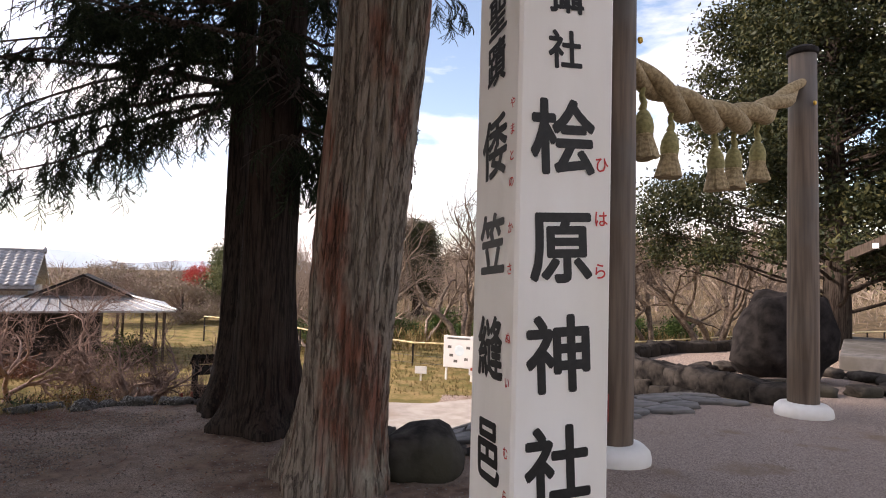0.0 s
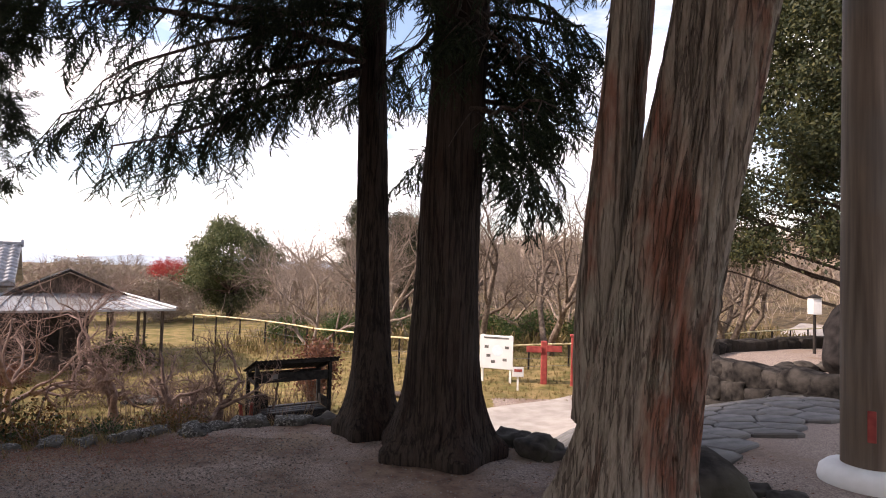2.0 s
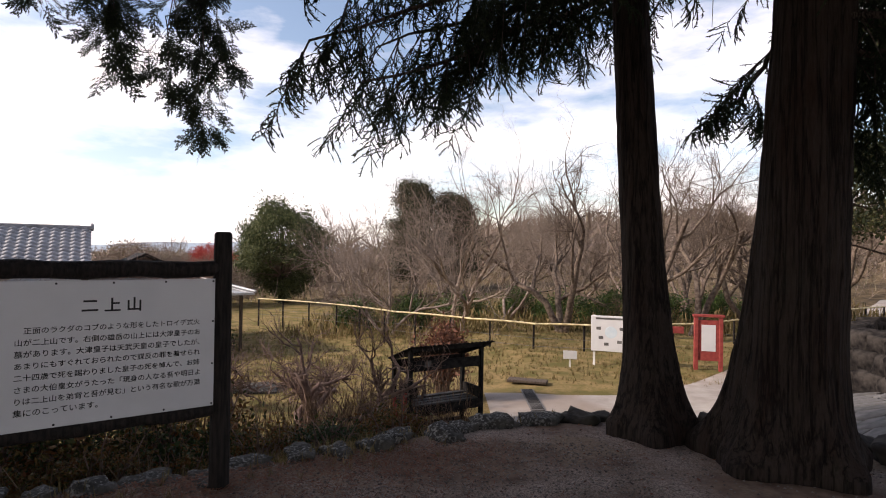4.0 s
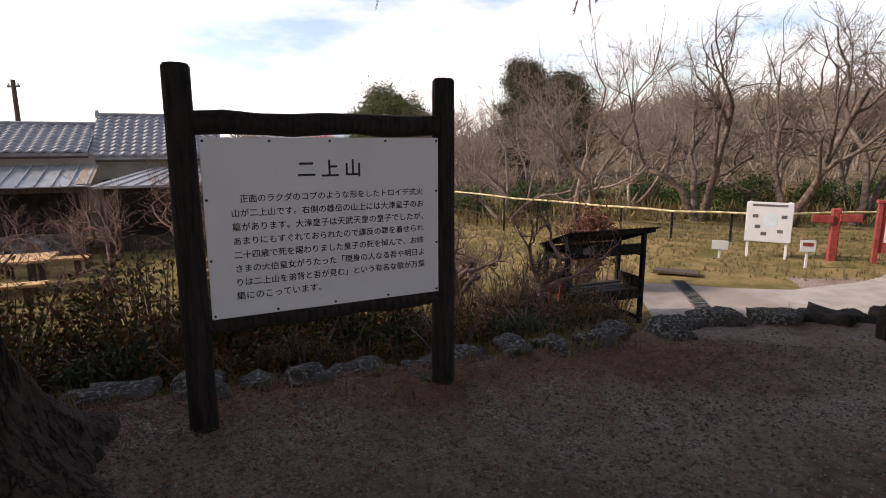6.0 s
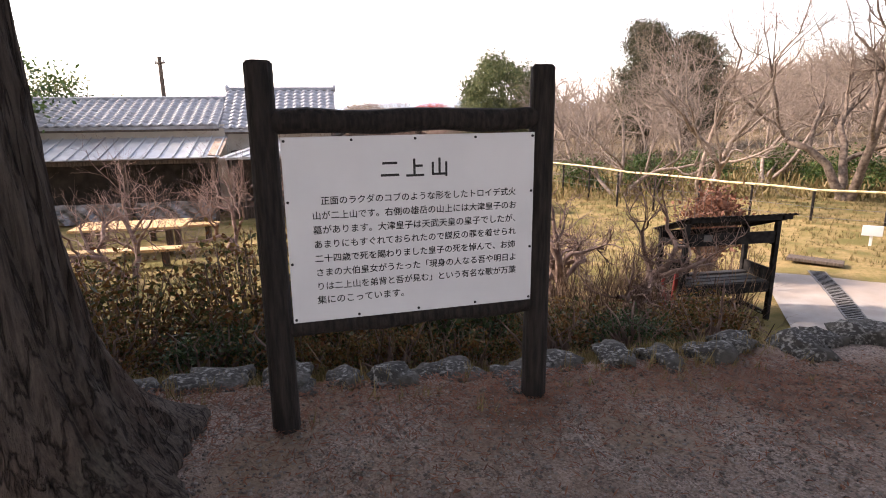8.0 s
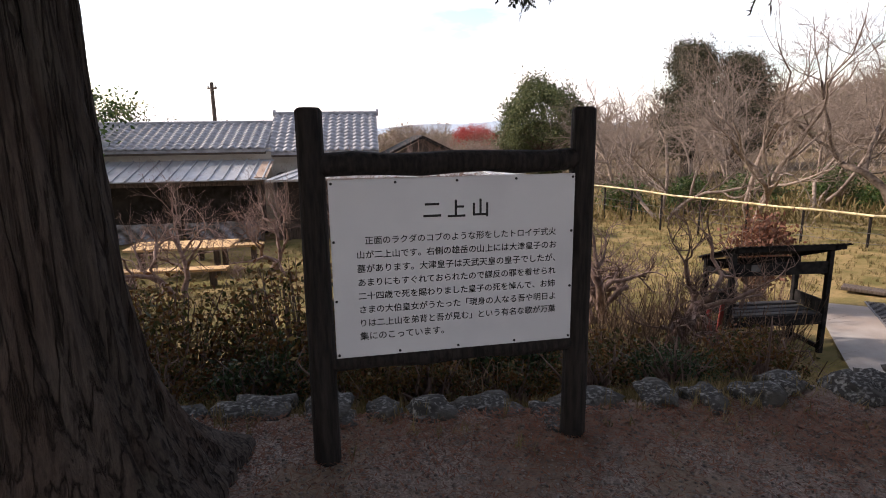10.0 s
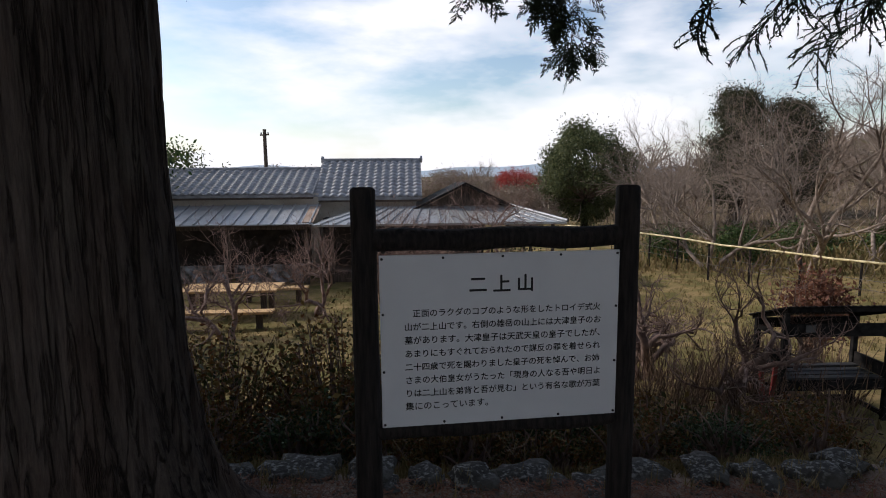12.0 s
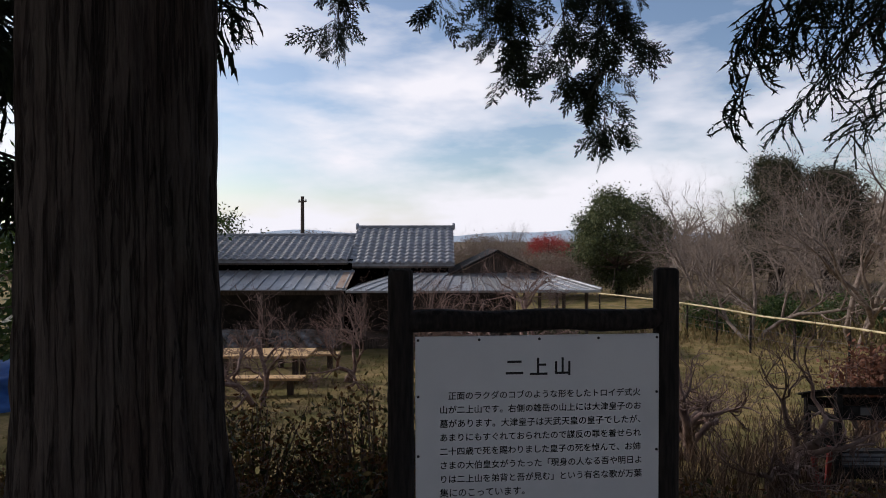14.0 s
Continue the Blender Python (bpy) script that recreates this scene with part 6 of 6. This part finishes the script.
def bin_box():
    x, y = -6.2, 8.15
    z = ground_z(x, y)
    t = thing("wooden_bin", pose(x, y, z, 0, 0, 30), "dark weathered wooden bin among the shrubs", "bin")
    for i in range(3):
        part("board", boxm(-0.16, -0.13, -0.05 + i * 0.2, 0.16, 0.13, 0.14 + i * 0.2, 0.01), M_WOODD, t)


bin_box()

# ---- small cover ----


def tufts():
    rng = np.random.default_rng(301)
    V, F = [], []

    def tuft(x, y, h, n, w, sp):
        z = ground_z(x, y)
        for _ in range(n):
            a = rng.uniform(0, 6.28)
            q = np.array([x + math.cos(a) * sp * rng.uniform(0.2, 1), y + math.sin(a) * sp * rng.uniform(0.2, 1), z + h * rng.uniform(0.5, 1.2)])
            p = np.array([x + rng.normal() * 0.02, y + rng.normal() * 0.02, z - 0.01])
            d = np.array([math.sin(a), -math.cos(a), 0]) * w
            b = len(V)
            V.extend([p - d, p + d, q])
            F.append((b, b + 1, b + 2))

    k = 0
    while k < 9000:
        x, y = rng.uniform(-17, 4), rng.uniform(4, 26)
        if bool(inside(np.array(x), np.array(y))) or (x > -4.2 and 10 < y < 15.2) or (x > -0.9 and y < 15):
            continue
        if x < -4.4 and float(seg_dist(np.array(x), np.array(y), EDGE)) < 4.5 and rng.uniform() < 0.75:
            k += 1
            continue
        tuft(x, y, rng.uniform(0.05, 0.16), 6, 0.008, 0.08)
        k += 1
    for _ in range(1500):
        u = rng.uniform(0, 1)
        x, y = -9.5 + 4.5 * u + rng.normal() * 0.25, 4.2 + 2.6 * u + rng.normal() * 0.25
        tuft(x, y, rng.uniform(0.04, 0.12), 6, 0.004, 0.06)
    tagged(new("grass", mesh_np("grass", V, F, M_GRASS)), "short dry winter grass and weeds", "grass", kind="stuff")


tufts()


def pebbles():
    rng = np.random.default_rng(302)
    n = 34000
    x = np.concatenate([rng.uniform(-9.5, 1.0, 14000), rng.uniform(-8.2, -3.0, 20000)])
    y = np.concatenate([rng.uniform(2.6, 7.2, 14000), rng.uniform(3.2, 6.8, 20000)])
    ok = inside(x, y)
    x, y = x[ok], y[ok]
    z = land(x, y)
    octa = np.array([[1, 0, 0], [0, 1, 0], [-1, 0, 0], [0, -1, 0], [0, 0, 0.7], [0, 0, -0.7]], float)
    tri = np.array([[0, 1, 4], [1, 2, 4], [2, 3, 4], [3, 0, 4], [1, 0, 5], [2, 1, 5], [3, 2, 5], [0, 3, 5]])
    s = rng.uniform(0.004, 0.012, len(x))
    V = np.stack([x, y, z + s * 0.3], -1)[:, None] + s[:, None, None] * (octa[None] * rng.uniform(0.6, 1.3, (len(x), 6, 1)))
    F = (np.arange(len(x))[:, None, None] * 6 + tri[None]).reshape(-1, 3)
    tagged(new("gravel", mesh_np("gravel", V.reshape(-1, 3), F, M_PEBBLE)), "loose small grey and brown gravel", "gravel", kind="stuff")
    n = 15000
    u = rng.uniform(0, 1, n)
    x, y = -8.5 + 4.2 * u + rng.normal(size=n) * 0.35, 4.5 + 2.4 * u - np.abs(rng.normal(size=n)) * 0.5
    a = rng.uniform(0, 6.28, n)
    l, w = rng.uniform(0.012, 0.035, n), rng.uniform(0.0018, 0.0045, n)
    z = land(x, y) + rng.uniform(0.004, 0.02, n)
    dx, dy = np.cos(a) * l, np.sin(a) * l
    ex, ey = -np.sin(a) * w, np.cos(a) * w
    zz = rng.uniform(-0.006, 0.006, n)
    V = np.stack([np.stack([x - dx, y - dy, z - zz], -1), np.stack([x + ex, y + ey, z], -1), np.stack([x + dx, y + dy, z + zz], -1), np.stack([x - ex, y - ey, z], -1)], 1)
    F = np.arange(n)[:, None] * 4 + np.array([[0, 1, 2, 3]])
    ok = inside(x, y)
    tagged(new("needle_litter", mesh_np("needle_litter", V.reshape(-1, 3), F[ok], M_LITTER)), "rusty fallen cedar needles below the stones", "leaf litter", kind="stuff")


pebbles()


def fallen_bits():
    """Twigs and curled leaves strewn over the terrace."""
    rng = np.random.default_rng(305)
    V, F = [], []
    for _ in range(3200):
        x, y = rng.uniform(-9, 1.4), rng.uniform(1.6, 7.4)
        if not bool(inside(np.array(x), np.array(y))):
            continue
        z = ground_z(x, y) + 0.006
        a, l = rng.uniform(0, 6.28), rng.uniform(0.006, 0.022)
        w = l * rng.choice([0.12, 0.5])
        d, s = np.array([math.cos(a), math.sin(a), rng.normal() * 0.15]) * l, np.array([-math.sin(a), math.cos(a), 0]) * w
        c = np.array([x, y, z])
        k = len(V)
        V += [c - d, c + s + [0, 0, 0.006], c + d, c - s + [0, 0, 0.004]]
        F += [(k, k + 1, k + 2), (k, k + 2, k + 3)]
    tagged(new("fallen_leaves", mesh_np("fallen_leaves", V, F, M_LITTER)), "scattered brown twigs and dead leaves on the earth", "leaf litter", kind="stuff")


fallen_bits()

# ---- paving slabs and wall stones ----


def slab_pieces():
    """Irregular slabs fitted close: each keeps the ground nearest to its own middle."""
    rnd = random.Random(12)
    t = thing("stone_paving", pose(0, 0, 0), "sloping paving of irregular grey stone slabs", "pavement", kind="structure")
    region = [(0.2, 6.4), (1.3, 7.2), (2.6, 8.4), (4.7, 9.8), (4.0, 10.7), (3.2, 12.3), (2.9, 13.4), (1.2, 12.3), (-0.4, 10.9), (-0.7, 8.5)]
    seeds = []
    for j in range(18):
        for i in range(13):
            seeds.append((-1.4 + i * 0.56 + (0.28 if j % 2 else 0) + rnd.uniform(-0.15, 0.15), 5.9 + j * 0.47 + rnd.uniform(-0.14, 0.14)))
    for px, py in seeds:
        if not bool(inside(np.array(px), np.array(py), region)):
            continue
        poly = [(-0.6, -0.6), (0.6, -0.6), (0.6, 0.6), (-0.6, 0.6)]
        for qx, qy in seeds:
            dx, dy = qx - px, qy - py
            d = math.hypot(dx, dy)
            if d < 1e-6 or d > 1.5:
                continue
            lim = d / 2 - 0.014
            cut = []
            for (ax, ay), (bx, by) in zip(poly, poly[1:] + poly[:1]):
                sa, sb = (ax * dx + ay * dy) / d - lim, (bx * dx + by * dy) / d - lim
                if sa <= 0:
                    cut.append((ax, ay))
                if sa * sb < 0:
                    u = sa / (sa - sb)
                    cut.append((ax + (bx - ax) * u, ay + (by - ay) * u))
            poly = cut
        bm = bmesh.new()
        n = len(poly)
        up = rnd.uniform(0.012, 0.032)
        rings = []
        for k, h in ((1.0, -0.10), (1.0, 0.012), (0.94, 0.028)):
            rings.append([bm.verts.new((x * k, y * k, ground_z(px + x * k, py + y * k) - ground_z(px, py) + h + up)) for x, y in poly])
        for a, b in zip(rings, rings[1:]):
            for i in range(n):
                bm.faces.new((a[i], a[(i + 1) % n], b[(i + 1) % n], b[i]))
        c = bm.verts.new((0, 0, 0.03 + up))
        for i in range(n):
            bm.faces.new((rings[2][i], rings[2][(i + 1) % n], c))
        part("slab", bm, M_SLAB, t, m=pose(px, py, ground_z(px, py)))


slab_pieces()


def wall_pieces():
    rnd = random.Random(13)
    t = thing("retaining_wall", pose(0, 0, 0), "low retaining wall of rough dark stones", "wall", kind="structure")
    meshes = [rock_mesh("wall_stone", 0.33, 0.24, 0.22, M_WALLSTONE, 120 + k, 0.15, 3, 0.36) for k in range(7)]
    for (ax, ay), (bx, by) in zip(WALL[:5], WALL[1:6]):
        d = math.hypot(bx - ax, by - ay)
        if d > 6:
            d = 6
        L0 = math.hypot(bx - ax, by - ay)
        ux, uy = (bx - ax) / L0, (by - ay) / L0
        s = 0.15
        while s < d:
            x, y = ax + ux * s, ay + uy * s
            zb = ground_z(x - uy * 0.5, y + ux * 0.5)
            z = -0.13
            k = 0
            while z > zb - 0.3:
                ob = new("wall_stone", rnd.choice(meshes))
                ob.parent = t
                back = 0.05 - 0.10 * k
                ob.matrix_basis = pose(x + ux * (0.25 if k % 2 else 0) - uy * (-back), y + uy * (0.25 if k % 2 else 0) + ux * (-back), z, rnd.uniform(-8, 8), rnd.uniform(-8, 8), math.degrees(math.atan2(uy, ux)) + rnd.uniform(-8, 8)) @ Matrix.Diagonal((rnd.uniform(0.85, 1.15), 1, rnd.uniform(0.9, 1.1), 1))
                z -= 0.36
                k += 1
            s += 0.5


wall_pieces()
